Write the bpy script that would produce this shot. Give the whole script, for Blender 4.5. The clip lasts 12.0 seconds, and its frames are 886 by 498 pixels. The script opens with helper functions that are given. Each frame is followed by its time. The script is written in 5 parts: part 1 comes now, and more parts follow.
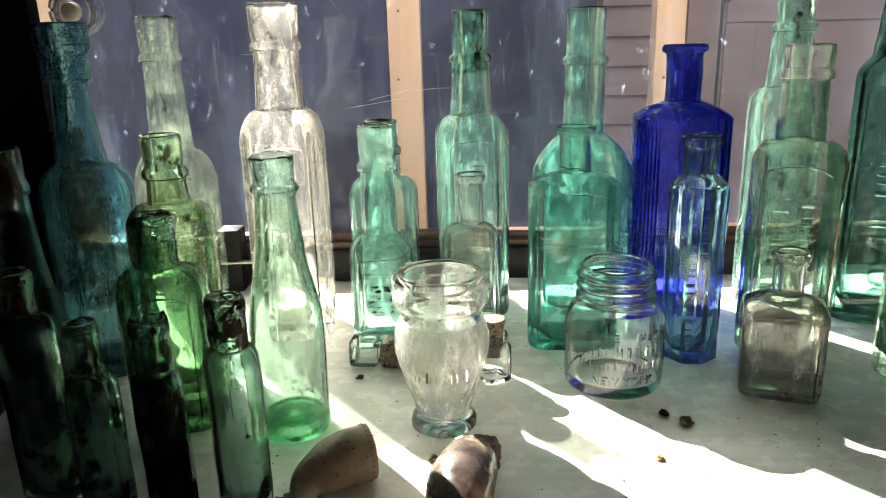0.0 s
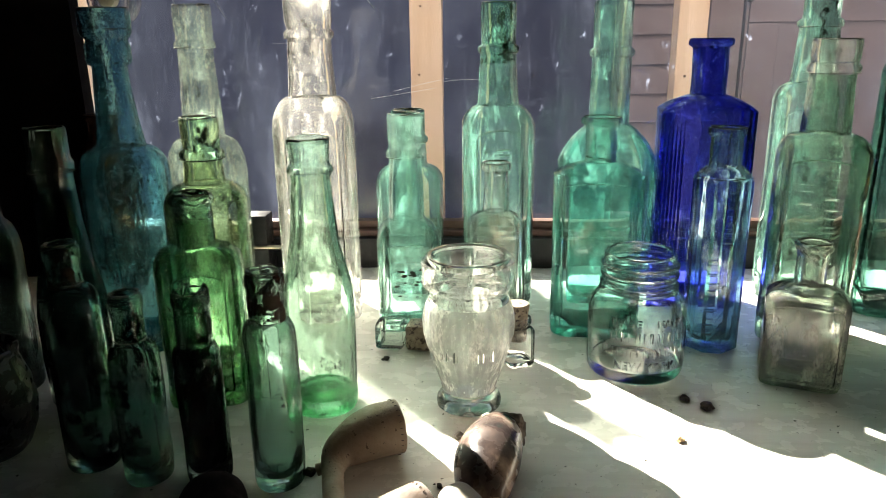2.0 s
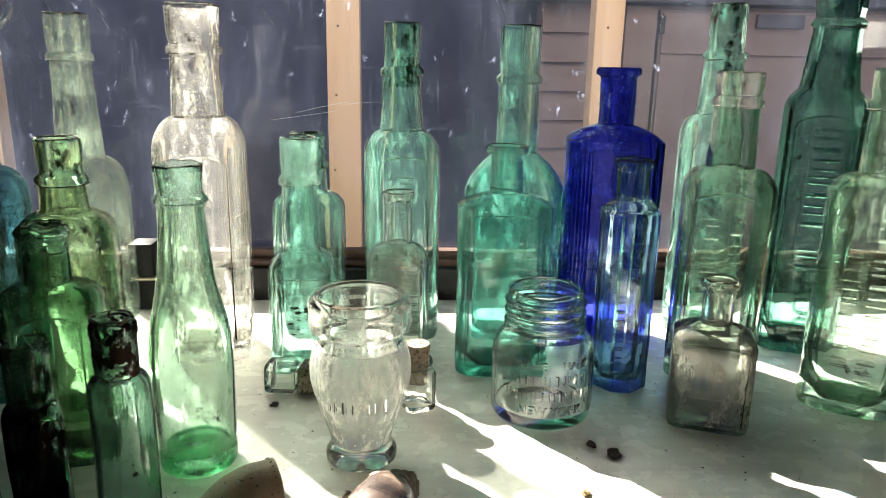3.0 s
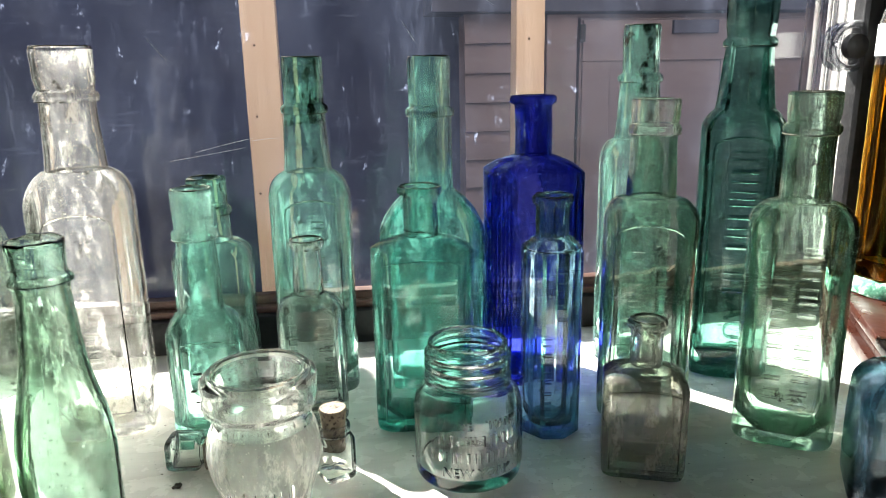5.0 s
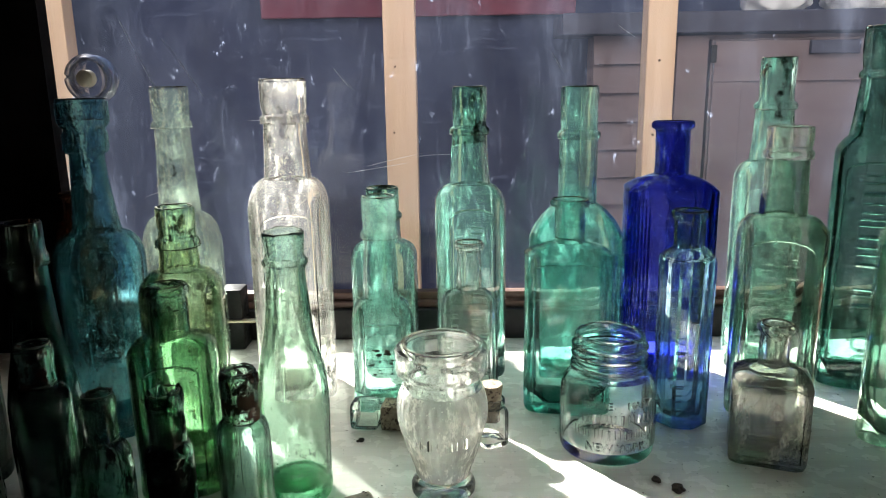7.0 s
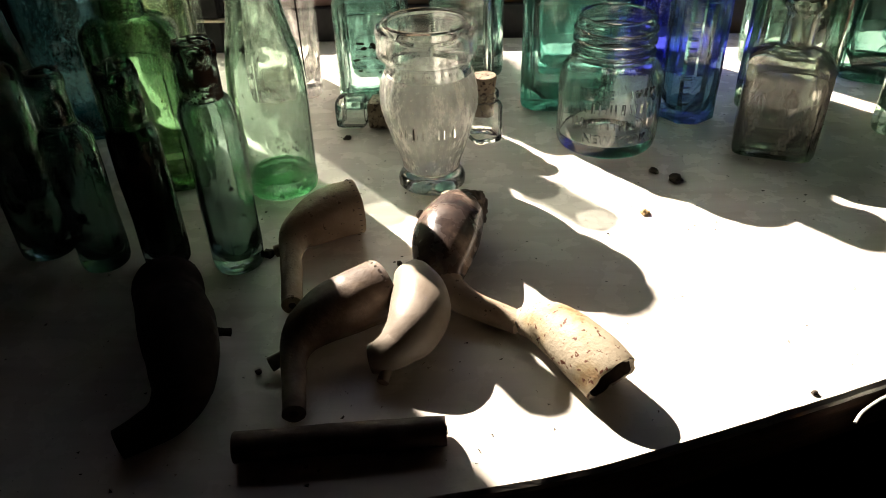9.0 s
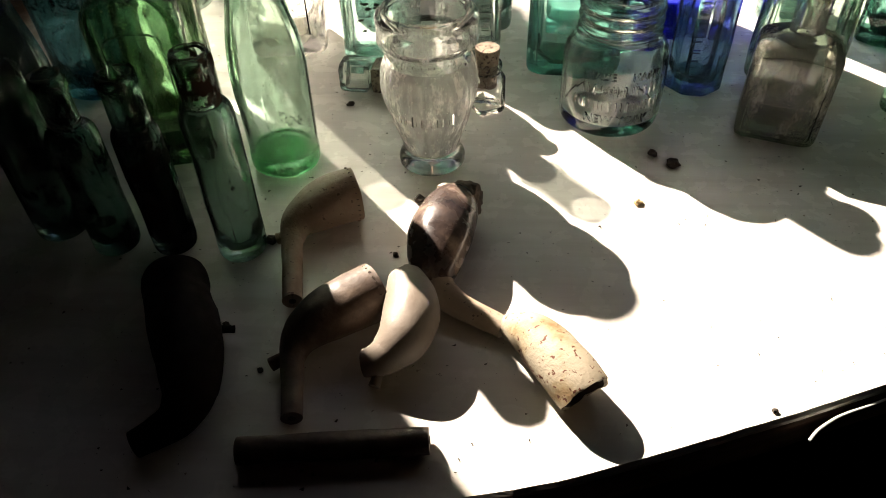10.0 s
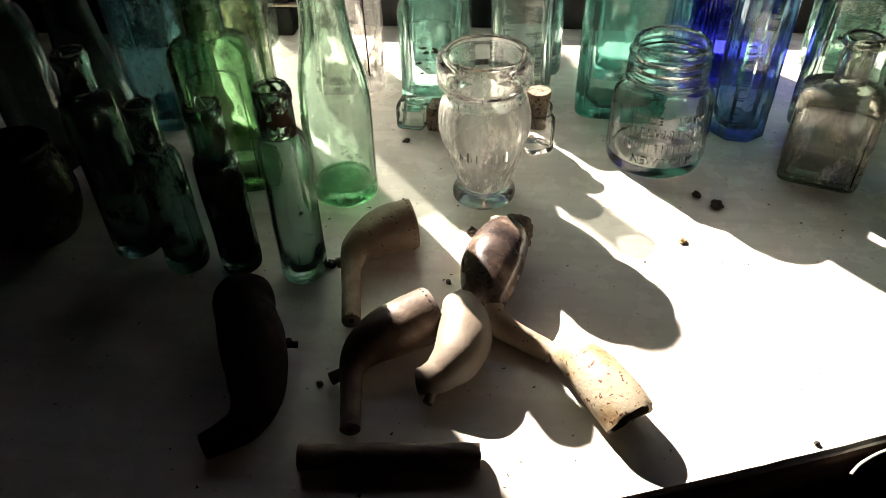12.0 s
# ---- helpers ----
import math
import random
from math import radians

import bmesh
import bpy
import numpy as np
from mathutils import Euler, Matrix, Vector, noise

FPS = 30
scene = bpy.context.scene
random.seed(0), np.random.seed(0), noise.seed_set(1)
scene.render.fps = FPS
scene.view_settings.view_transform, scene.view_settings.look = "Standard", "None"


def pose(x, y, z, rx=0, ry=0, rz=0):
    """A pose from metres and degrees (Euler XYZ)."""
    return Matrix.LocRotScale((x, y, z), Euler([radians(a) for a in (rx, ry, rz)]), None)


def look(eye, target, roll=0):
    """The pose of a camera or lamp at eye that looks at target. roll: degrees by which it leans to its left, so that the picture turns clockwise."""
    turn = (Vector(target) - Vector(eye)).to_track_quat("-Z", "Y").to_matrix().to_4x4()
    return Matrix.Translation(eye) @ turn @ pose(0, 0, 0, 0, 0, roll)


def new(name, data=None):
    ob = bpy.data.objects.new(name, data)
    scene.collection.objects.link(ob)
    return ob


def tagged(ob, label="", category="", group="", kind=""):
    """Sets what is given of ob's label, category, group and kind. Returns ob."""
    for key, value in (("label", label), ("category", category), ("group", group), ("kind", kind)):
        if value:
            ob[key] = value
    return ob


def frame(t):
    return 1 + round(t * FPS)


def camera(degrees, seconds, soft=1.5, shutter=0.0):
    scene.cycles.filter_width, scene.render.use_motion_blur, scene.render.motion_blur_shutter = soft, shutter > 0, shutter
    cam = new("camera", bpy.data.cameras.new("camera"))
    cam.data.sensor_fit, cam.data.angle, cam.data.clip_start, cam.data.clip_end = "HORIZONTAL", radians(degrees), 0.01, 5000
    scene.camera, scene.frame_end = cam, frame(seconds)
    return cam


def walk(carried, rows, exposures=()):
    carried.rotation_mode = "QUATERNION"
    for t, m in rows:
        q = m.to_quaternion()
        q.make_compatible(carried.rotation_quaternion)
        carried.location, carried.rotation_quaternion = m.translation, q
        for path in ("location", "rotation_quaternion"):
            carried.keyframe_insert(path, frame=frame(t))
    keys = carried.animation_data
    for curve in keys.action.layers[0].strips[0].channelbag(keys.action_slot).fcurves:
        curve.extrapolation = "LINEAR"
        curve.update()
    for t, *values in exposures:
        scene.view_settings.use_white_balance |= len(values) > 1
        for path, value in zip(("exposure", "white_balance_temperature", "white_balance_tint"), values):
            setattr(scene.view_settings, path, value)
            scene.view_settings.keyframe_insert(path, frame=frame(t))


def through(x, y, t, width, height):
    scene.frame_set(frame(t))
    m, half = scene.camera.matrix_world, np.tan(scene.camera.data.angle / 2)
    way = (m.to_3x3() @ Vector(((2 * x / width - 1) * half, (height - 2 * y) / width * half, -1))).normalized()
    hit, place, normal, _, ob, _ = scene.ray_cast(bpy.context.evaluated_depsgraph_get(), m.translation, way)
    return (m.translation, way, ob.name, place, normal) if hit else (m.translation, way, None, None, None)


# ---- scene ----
cam = camera(63.8, 12.0, soft=0.7)
PATH = [
    (0, (0.056, 0.025, 0.207), (-0.011, 1.942, -0.359), -1.6),
    (0.5, (0.053, 0.025, 0.199), (-0.004, 1.942, -0.37), -0.5),
    (1, (0.052, 0.021, 0.194), (-0.013, 1.933, -0.39), 0.1),
    (1.5, (0.049, 0.02, 0.194), (-0.018, 1.92, -0.426), -0.3),
    (2, (0.048, 0.013, 0.202), (-0.057, 1.927, -0.368), -0.8),
    (2.5, (0.053, 0.024, 0.211), (0.052, 1.959, -0.294), -0.7),
    (3, (0.064, 0.045, 0.202), (0.169, 1.975, -0.312), 1.1),
    (3.2, (0.068, 0.05, 0.202), (0.163, 1.977, -0.326), 0.4),
    (4.8, (0.084, 0.079, 0.214), (0.356, 1.995, -0.293), -0.6),
    (5, (0.083, 0.078, 0.218), (0.353, 1.996, -0.277), -1.0),
    (5.5, (0.084, 0.075, 0.224), (0.346, 1.997, -0.263), -1.9),
    (6, (0.079, 0.065, 0.23), (0.296, 1.997, -0.241), -2.1),
    (6.5, (0.065, 0.038, 0.228), (0.139, 1.984, -0.227), -1.2),
    (6.7, (0.056, 0.027, 0.228), (0.085, 1.979, -0.205), -1.1),
    (8.3, (0.044, -0.03, 0.216), (-0.202, 1.847, -0.429), 0.4),
    (8.5, (0.043, -0.021, 0.213), (-0.162, 1.843, -0.482), 0.4),
    (8.7, (0.05, -0.006, 0.202), (-0.128, 1.779, -0.681), -1.1),
    (9, (0.061, 0.03, 0.192), (-0.009, 1.684, -0.93), -1.9),
    (9.5, (0.066, 0.041, 0.233), (-0.087, 1.563, -1.056), -5.1),
    (10, (0.072, 0.051, 0.238), (-0.044, 1.51, -1.125), -1.9),
    (10.5, (0.071, 0.05, 0.239), (-0.091, 1.512, -1.116), -2.8),
    (11, (0.069, 0.04, 0.242), (-0.161, 1.518, -1.085), -3.7),
    (11.5, (0.066, 0.036, 0.242), (-0.141, 1.54, -1.059), -2.6),
    (12, (0.064, 0.032, 0.245), (-0.148, 1.562, -1.025), -2.1),
]
walk(cam, [(t, look(eye, target, roll)) for t, eye, target, roll in PATH], exposures=[(0, 3.32, 6600, 9), (3, 3.2, 6500, 9), (5, 3.02, 6000, 10), (6.7, 3.06, 6000, 10), (8.3, 3.42, 6400, 11), (8.65, 3.4, 6700, 15), (9.0, 2.35, 7100, 19), (9.5, 2.3, 7100, 20), (11, 2.25, 7100, 20), (11.4, 2.55, 7000, 20), (12, 2.65, 7000, 20)])

# ---- world, sun and exposure ----
SUN_FROM = Vector((-0.85, 1.055, 1.0)).normalized()
world = bpy.data.worlds.new("world")
scene.world = world
world.use_nodes = True
wn = world.node_tree.nodes
sky = wn.new("ShaderNodeTexSky")
sky.sky_type = "NISHITA"
sky.sun_disc = False
sky.sun_elevation = math.asin(SUN_FROM.z)
sky.sun_rotation = math.atan2(SUN_FROM.x, SUN_FROM.y) % (2 * math.pi)
wn["Background"].inputs["Strength"].default_value = 0.014
world.node_tree.links.new(sky.outputs[0], wn["Background"].inputs["Color"])

sun = new("sun", bpy.data.lights.new("sun", "SUN"))
sun.data.energy = 5.0
sun.data.angle = radians(0.55)
sun.data.color = (1.0, 0.93, 0.80)
sun.matrix_basis = look(SUN_FROM * 5, (0, 0, 0))

# many panes of glass stand behind one another
scene.cycles.max_bounces = 20
scene.cycles.transmission_bounces = 20
scene.cycles.transparent_max_bounces = 40

# ---- materials ----


def material(name):
    m = bpy.data.materials.new(name)
    m.use_nodes = True
    nt = m.node_tree
    nt.nodes.clear()
    out = nt.nodes.new("ShaderNodeOutputMaterial")
    return m, nt, out


def node(nt, kind, inputs=None, **props):
    n = nt.nodes.new(kind)
    for key, value in props.items():
        if key == "operation":
            n.operation = value
        elif key == "data_type":
            n.data_type = value
        elif key == "blend_type":
            n.blend_type = value
        elif key == "feature":
            n.feature = value
        elif key == "distribution":
            n.distribution = value
    for key, value in (inputs or {}).items():
        if isinstance(value, bpy.types.NodeSocket):
            nt.links.new(value, n.inputs[key])
        else:
            n.inputs[key].default_value = value
    return n


def coords(nt, scale=(1, 1, 1), turn=(0, 0, 0)):
    tc = nt.nodes.new("ShaderNodeTexCoord")
    mp = node(nt, "ShaderNodeMapping", {"Scale": scale, "Rotation": turn})
    nt.links.new(tc.outputs["Object"], mp.inputs["Vector"])
    return mp.outputs[0]


def noise_tex(nt, vec, scale, detail=4.0, rough=0.55):
    return node(nt, "ShaderNodeTexNoise", {"Vector": vec, "Scale": scale, "Detail": detail, "Roughness": rough}).outputs["Fac"]


def ramp(nt, fac, stops):
    r = nt.nodes.new("ShaderNodeValToRGB")
    el = r.color_ramp.elements
    while len(el) < len(stops):
        el.new(0.5)
    for e, (p, c) in zip(el, stops):
        e.position = p
        e.color = c if len(c) == 4 else (*c, 1)
    nt.links.new(fac, r.inputs[0])
    return r.outputs[0]


def grey(v):
    return (v, v, v, 1)


def maths(nt, op, a, b):
    n = nt.nodes.new("ShaderNodeMath")
    n.operation = op
    for i, v in enumerate((a, b)):
        if isinstance(v, bpy.types.NodeSocket):
            nt.links.new(v, n.inputs[i])
        else:
            n.inputs[i].default_value = v
    return n.outputs[0]


def mix_shader(nt, fac, a, b):
    n = nt.nodes.new("ShaderNodeMixShader")
    if isinstance(fac, bpy.types.NodeSocket):
        nt.links.new(fac, n.inputs[0])
    else:
        n.inputs[0].default_value = fac
    nt.links.new(a, n.inputs[1])
    nt.links.new(b, n.inputs[2])
    return n.outputs[0]


def bump(nt, height, strength, distance):
    return node(nt, "ShaderNodeBump", {"Height": height, "Strength": strength, "Distance": distance}).outputs[0]


THROUGH, THICK = {}, {}


def facing_gloss(nt, nor=None, least=0.035, most=0.75):
    """Share of mirror gloss: little head on, much at a glancing angle."""
    lw = node(nt, "ShaderNodeLayerWeight", {"Blend": 0.5})
    if nor is not None:
        nt.links.new(nor, lw.inputs["Normal"])
    return maths(nt, "ADD", maths(nt, "MULTIPLY", maths(nt, "POWER", lw.outputs["Facing"], 3.0), most), least)


def glass(name, through, crust=0.0, crust_at=0.60, bend=1.0, walls=4, crust_col=(0.02, 0.016, 0.012), bubbly=0.0, wave=0.15, worn=0.0):
    """Old bottle glass. through: the colour of light that has passed the whole bottle; bend: share of the light that is
    refracted; crust: dark deposits; worn: pale scatter that stands in for sunlight refracted in thick glass.
    """
    m, nt, out = material(name)
    THROUGH[name] = through
    tint = tuple(max(c, 0.001) ** (0.8 / walls) for c in through) + (1,)
    vec = coords(nt)
    wav = noise_tex(nt, coords(nt, (1.5, 1.5, 0.35)), 75, 3.0)
    height = maths(nt, "ADD", wav, maths(nt, "MULTIPLY", noise_tex(nt, vec, 240, 4.0), 0.22))
    if bubbly:
        vor = node(nt, "ShaderNodeTexVoronoi", {"Vector": vec, "Scale": 260.0}).outputs["Distance"]
        spots = ramp(nt, vor, [(0.0, grey(1)), (0.22, grey(0))])
        height = maths(nt, "ADD", height, maths(nt, "MULTIPLY", spots, bubbly))
    clear = node(nt, "ShaderNodeBsdfTransparent", {"Color": tint}).outputs[0]
    body = clear
    if bend > 0:
        soft = bump(nt, height, wave + 0.16 * bubbly, 0.0010)
        refr = node(nt, "ShaderNodeBsdfGlass", {"Color": tint, "IOR": 1.47, "Roughness": 0.0, "Normal": soft}).outputs[0]
        body = refr if bend >= 1.0 else mix_shader(nt, bend, clear, refr)
    # pale translucent share imitates the bright sun refracted in edges and bases
    if worn > 0:
        pale = tuple(0.35 + 0.6 * c ** 0.5 for c in through) + (1,)
        edge_glow = ramp(nt, noise_tex(nt, coords(nt, (1, 1, 0.5)), 190, 7.0, 0.7), [(0.38, grey(worn * 0.2)), (0.62, grey(worn * 1.8))])
        body = mix_shader(nt, edge_glow, body, node(nt, "ShaderNodeBsdfTranslucent", {"Color": pale}).outputs[0])
    if crust > 0:
        big = noise_tex(nt, coords(nt, (1, 1, 0.75)), 85, 8.0, 0.74)
        mask = ramp(nt, big, [(crust_at, grey(0)), (crust_at + 0.02, grey(crust))])
        dark = node(nt, "ShaderNodeBsdfDiffuse", {"Color": tuple(crust_col) + (1,)}).outputs[0]
        body = mix_shader(nt, mask, body, dark)
    nt.links.new(body, out.inputs[0])
    return m


FLAT = {}


def flat_glass(mat):
    """The same glass in its flat parallel walls, through which one looks almost straight."""
    if mat.name not in FLAT:
        FLAT[mat.name] = glass("flat_" + mat.name, tuple(c ** 0.75 for c in THROUGH[mat.name]), wave=0.06)
    return FLAT[mat.name]


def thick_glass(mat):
    """The colour that the glass has besides where it is thick, in corners and bases, with a pale glow for the sun
    refracted there.
    """
    if mat.name not in THICK:
        THICK[mat.name] = glass("thick_" + mat.name, tuple(min(0.97, c * 0.95) for c in THROUGH[mat.name]), bend=0.0, walls=2, worn=0.14)
    return THICK[mat.name]


def film(name, colour, amount, grime=0.0, scale=70, veil=0.0):
    """Dry dusty film on the outside of a bottle: clear between its patches, glowing where the sun comes through from behind."""
    m, nt, out = material(name)
    clear = node(nt, "ShaderNodeBsdfTransparent", {"Color": grey(1)}).outputs[0]
    patch = noise_tex(nt, coords(nt, (1.3, 1.3, 0.55)), scale, 10.0, 0.78)
    fac = ramp(nt, patch, [(0.42, grey(amount * 0.04)), (0.53, grey(amount * 0.30)), (0.62, grey(min(1.0, amount * 2.0)))])
    spots = ramp(nt, noise_tex(nt, coords(nt), 520, 3.0, 0.6), [(0.64, grey(0)), (0.68, grey(min(1.0, 0.15 + amount * 2.5)))])
    fac = maths(nt, "MAXIMUM", maths(nt, "ADD", fac, veil), spots)
    c = tuple(colour) + (1,)
    dust = mix_shader(nt, 0.3, node(nt, "ShaderNodeBsdfTranslucent", {"Color": c}).outputs[0], node(nt, "ShaderNodeBsdfDiffuse", {"Color": c}).outputs[0])
    body = mix_shader(nt, fac, clear, dust)
    if grime > 0:
        area = noise_tex(nt, coords(nt, (1.2, 1.2, 0.8)), 38, 5.0, 0.65)
        grains = noise_tex(nt, coords(nt), 330, 9.0, 0.80)
        both = maths(nt, "ADD", maths(nt, "MULTIPLY", area, 0.75), maths(nt, "MULTIPLY", grains, 0.75))
        at = 0.925 - 0.075 * grime
        mask = ramp(nt, both, [(at, grey(0)), (at + 0.03, grey(0.85))])
        body = mix_shader(nt, mask, body, node(nt, "ShaderNodeBsdfDiffuse", {"Color": (0.05, 0.042, 0.032, 1)}).outputs[0])
    nt.links.new(body, out.inputs[0])
    return m


def solid(name, stops, scale, rough=0.6, stretch=(1, 1, 1), bump_scale=300, bump_strength=0.3, bump_dist=0.0008, metal=0.0, specks=None, speck_scale=220, speck_at=0.72, gloss_var=0.15, spec=0.5):
    """Opaque surface: colour ramp over noise at one scale, grain at another, optional dark specks."""
    m, nt, out = material(name)
    vec = coords(nt, stretch)
    col = ramp(nt, noise_tex(nt, vec, scale, 6.0, 0.6), stops)
    if specks:
        s = ramp(nt, noise_tex(nt, coords(nt), speck_scale, 3.0, 0.6), [(speck_at, grey(0)), (speck_at + 0.03, grey(1))])
        mixc = node(nt, "ShaderNodeMix", {0: s, 6: col, 7: tuple(specks) + (1,)}, data_type="RGBA")
        col = mixc.outputs[2]
    grain = noise_tex(nt, vec, bump_scale, 5.0)
    p = node(nt, "ShaderNodeBsdfPrincipled", {"Base Color": col, "Metallic": metal, "Normal": bump(nt, grain, bump_strength, bump_dist), "Specular IOR Level": spec})
    rr = ramp(nt, noise_tex(nt, coords(nt), scale * 2.3, 4.0), [(0.3, grey(max(0.02, rough - gloss_var))), (0.7, grey(min(1, rough + gloss_var)))])
    nt.links.new(rr, p.inputs["Roughness"])
    nt.links.new(p.outputs[0], out.inputs[0])
    return m


M_AQUA = glass("aqua_glass", (0.500, 0.740, 0.660), bubbly=0.25)
M_AQUA_CRUST = glass("aqua_glass_crusted", (0.36, 0.68, 0.56), crust=0.95, crust_at=0.57)
M_DEEP = glass("deep_teal_glass", (0.260, 0.620, 0.550), bubbly=0.5)
M_SEA = glass("sea_green_glass", (0.420, 0.680, 0.600), bubbly=0.5)
M_FLASK = glass("light_green_flask_glass", (0.340, 0.540, 0.420), bubbly=0.3)
M_BOTTLE = glass("bottle_green_glass", (0.090, 0.280, 0.220), bubbly=0.3)
M_PETROL = glass("petrol_blue_glass", (0.12, 0.42, 0.48), bubbly=1.4, wave=0.30)
M_PALE = glass("pale_green_glass", (0.66, 0.76, 0.69), bubbly=0.2, bend=0.35)
M_GREEN = glass("leaf_green_glass", (0.16, 0.40, 0.20), crust=0.8, crust_at=0.68, bubbly=0.3, wave=0.30)
M_OLIVE = glass("yellow_green_glass", (0.23, 0.39, 0.22), crust=0.9, crust_at=0.62)
M_SODA = glass("soda_green_glass", (0.44, 0.66, 0.52))
M_THINGREEN = glass("nearly_clear_glass", (0.88, 0.92, 0.88))
M_BASE = glass("thick_green_base_glass", (0.22, 0.66, 0.34), walls=2, bend=0.0, worn=0.15)
M_CLEAR = glass("frosted_clear_glass", (0.90, 0.90, 0.85))
M_WHITE = glass("clear_flint_glass", (0.92, 0.94, 0.89))
M_JAR = glass("clear_jar_glass", (0.840, 0.900, 0.860))
M_SMOKE = glass("smoky_clear_glass", (0.560, 0.580, 0.480), crust=0.7, crust_at=0.66)
M_COBALT = glass("cobalt_glass", (0.006, 0.010, 0.36), bubbly=0.2)
M_ICE = glass("ice_blue_glass", (0.48, 0.73, 0.82))
M_INK = glass("ink_blue_glass", (0.05, 0.14, 0.20), bubbly=0.6)
M_VIAL_CLEAR = glass("clear_vial_glass", (0.30, 0.54, 0.44), bubbly=0.2, crust=0.8, crust_at=0.63, wave=0.30)
M_MARK = glass("faint_moulded_mark", (0.97, 0.97, 0.94), bend=0.5)
M_VIAL = glass("vial_glass", (0.12, 0.25, 0.20), crust=0.92, crust_at=0.56, wave=0.30)
M_VIAL_BLACK = glass("stained_vial_glass", (0.09, 0.20, 0.16), crust=0.95, crust_at=0.50, wave=0.30)
M_CRUST = glass("crusted_lip_glass", (0.26, 0.42, 0.33), crust=0.98, crust_at=0.525, crust_col=(0.035, 0.016, 0.012))
M_LIP = glass("stained_lip_glass", (0.34, 0.66, 0.52), crust=0.95, crust_at=0.555, crust_col=(0.02, 0.025, 0.018))
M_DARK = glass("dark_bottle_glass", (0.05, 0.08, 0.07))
M_AMBER = glass("amber_spirit_glass", (0.95, 0.52, 0.04), walls=2)
M_BROWN = glass("brown_glass", (0.20, 0.06, 0.02))

M_TABLE = solid("white_painted_board", [(0.30, (0.66, 0.62, 0.56)), (0.52, (0.76, 0.73, 0.67)), (0.72, (0.82, 0.79, 0.73))], 26, rough=0.24, stretch=(0.25, 2.6, 1), bump_scale=120, bump_strength=0.12, bump_dist=0.0006, specks=(0.34, 0.29, 0.24), speck_scale=230, speck_at=0.71)
M_EDGE = solid("worn_board_edge", [(0.35, (0.06, 0.035, 0.022)), (0.6, (0.13, 0.075, 0.045)), (0.8, (0.30, 0.22, 0.15))], 60, rough=0.7, stretch=(0.4, 0.4, 3))
M_BLACK = solid("black_painted_metal", [(0.3, (0.010, 0.010, 0.011)), (0.7, (0.022, 0.021, 0.021))], 90, rough=0.5, spec=0.2)
M_TIMBER = solid("brown_timber", [(0.3, (0.05, 0.022, 0.016)), (0.6, (0.10, 0.048, 0.034)), (0.8, (0.17, 0.10, 0.075))], 30, rough=0.5, stretch=(0.3, 3, 3))
M_POST = solid("planed_pine", [(0.3, (0.54, 0.37, 0.26)), (0.6, (0.64, 0.47, 0.35)), (0.8, (0.72, 0.56, 0.44))], 9, rough=0.7, stretch=(4, 4, 0.25), bump_scale=60, specks=(0.25, 0.13, 0.06), speck_scale=14, speck_at=0.74)
M_NAVY = solid("dark_blue_grey_boards", [(0.3, (0.021, 0.028, 0.070)), (0.6, (0.029, 0.038, 0.093)), (0.8, (0.041, 0.051, 0.112))], 5, rough=0.85, stretch=(1, 1, 0.3), bump_scale=40)
M_CLAD = solid("pinkish_grey_paint", [(0.3, (0.14, 0.105, 0.12)), (0.6, (0.18, 0.135, 0.15)), (0.8, (0.21, 0.165, 0.18))], 6, rough=0.75, stretch=(0.5, 1, 2), bump_scale=50)
M_BAND = solid("dark_fascia_paint", [(0.3, (0.03, 0.032, 0.06)), (0.7, (0.05, 0.05, 0.085))], 8, rough=0.7)
M_RED = solid("dark_red_cloth", [(0.3, (0.10, 0.025, 0.05)), (0.7, (0.17, 0.045, 0.075))], 9, rough=0.9)
M_BAG = solid("white_plastic_wrap", [(0.3, (0.45, 0.45, 0.50)), (0.7, (0.75, 0.75, 0.80))], 30, rough=0.4)
M_WALL = solid("dark_room_plaster", [(0.3, (0.060, 0.022, 0.024)), (0.7, (0.095, 0.036, 0.038))], 4, rough=0.9, bump_scale=80)
M_FLOOR = solid("dark_floorboards", [(0.3, (0.03, 0.02, 0.014)), (0.7, (0.06, 0.04, 0.028))], 7, rough=0.6, stretch=(0.3, 3, 1))
M_GROUND = solid("grey_paving", [(0.3, (0.12, 0.11, 0.10)), (0.7, (0.20, 0.19, 0.17))], 3, rough=0.9, bump_scale=30)
M_BOUNCE = solid("pale_bounce_face", [(0.3, (0.34, 0.31, 0.28)), (0.7, (0.44, 0.41, 0.37))], 5, rough=0.9, bump_scale=60)
M_CURTAIN = solid("black_cloth", [(0.3, (0.008, 0.007, 0.008)), (0.7, (0.016, 0.013, 0.014))], 30, rough=0.95, spec=0.1)
M_CLAY = solid("buff_clay", [(0.3, (0.268, 0.202, 0.139)), (0.55, (0.344, 0.269, 0.195)), (0.75, (0.395, 0.325, 0.239))], 95, rough=0.62, specks=(0.12, 0.08, 0.05), speck_scale=380, speck_at=0.645, bump_scale=420, bump_strength=0.5)
M_CLAY_WHITE = solid("smooth_white_clay", [(0.3, (0.20, 0.160, 0.125)), (0.55, (0.25, 0.21, 0.17)), (0.75, (0.30, 0.255, 0.21))], 60, rough=0.5, specks=(0.25, 0.18, 0.12), speck_scale=500, speck_at=0.74, bump_scale=400, bump_strength=0.15)
M_CLAY_SOOT = solid("smoked_clay", [(0.30, (0.040, 0.025, 0.018)), (0.50, (0.090, 0.060, 0.042)), (0.70, (0.190, 0.138, 0.098))], 55, rough=0.55, bump_scale=450)
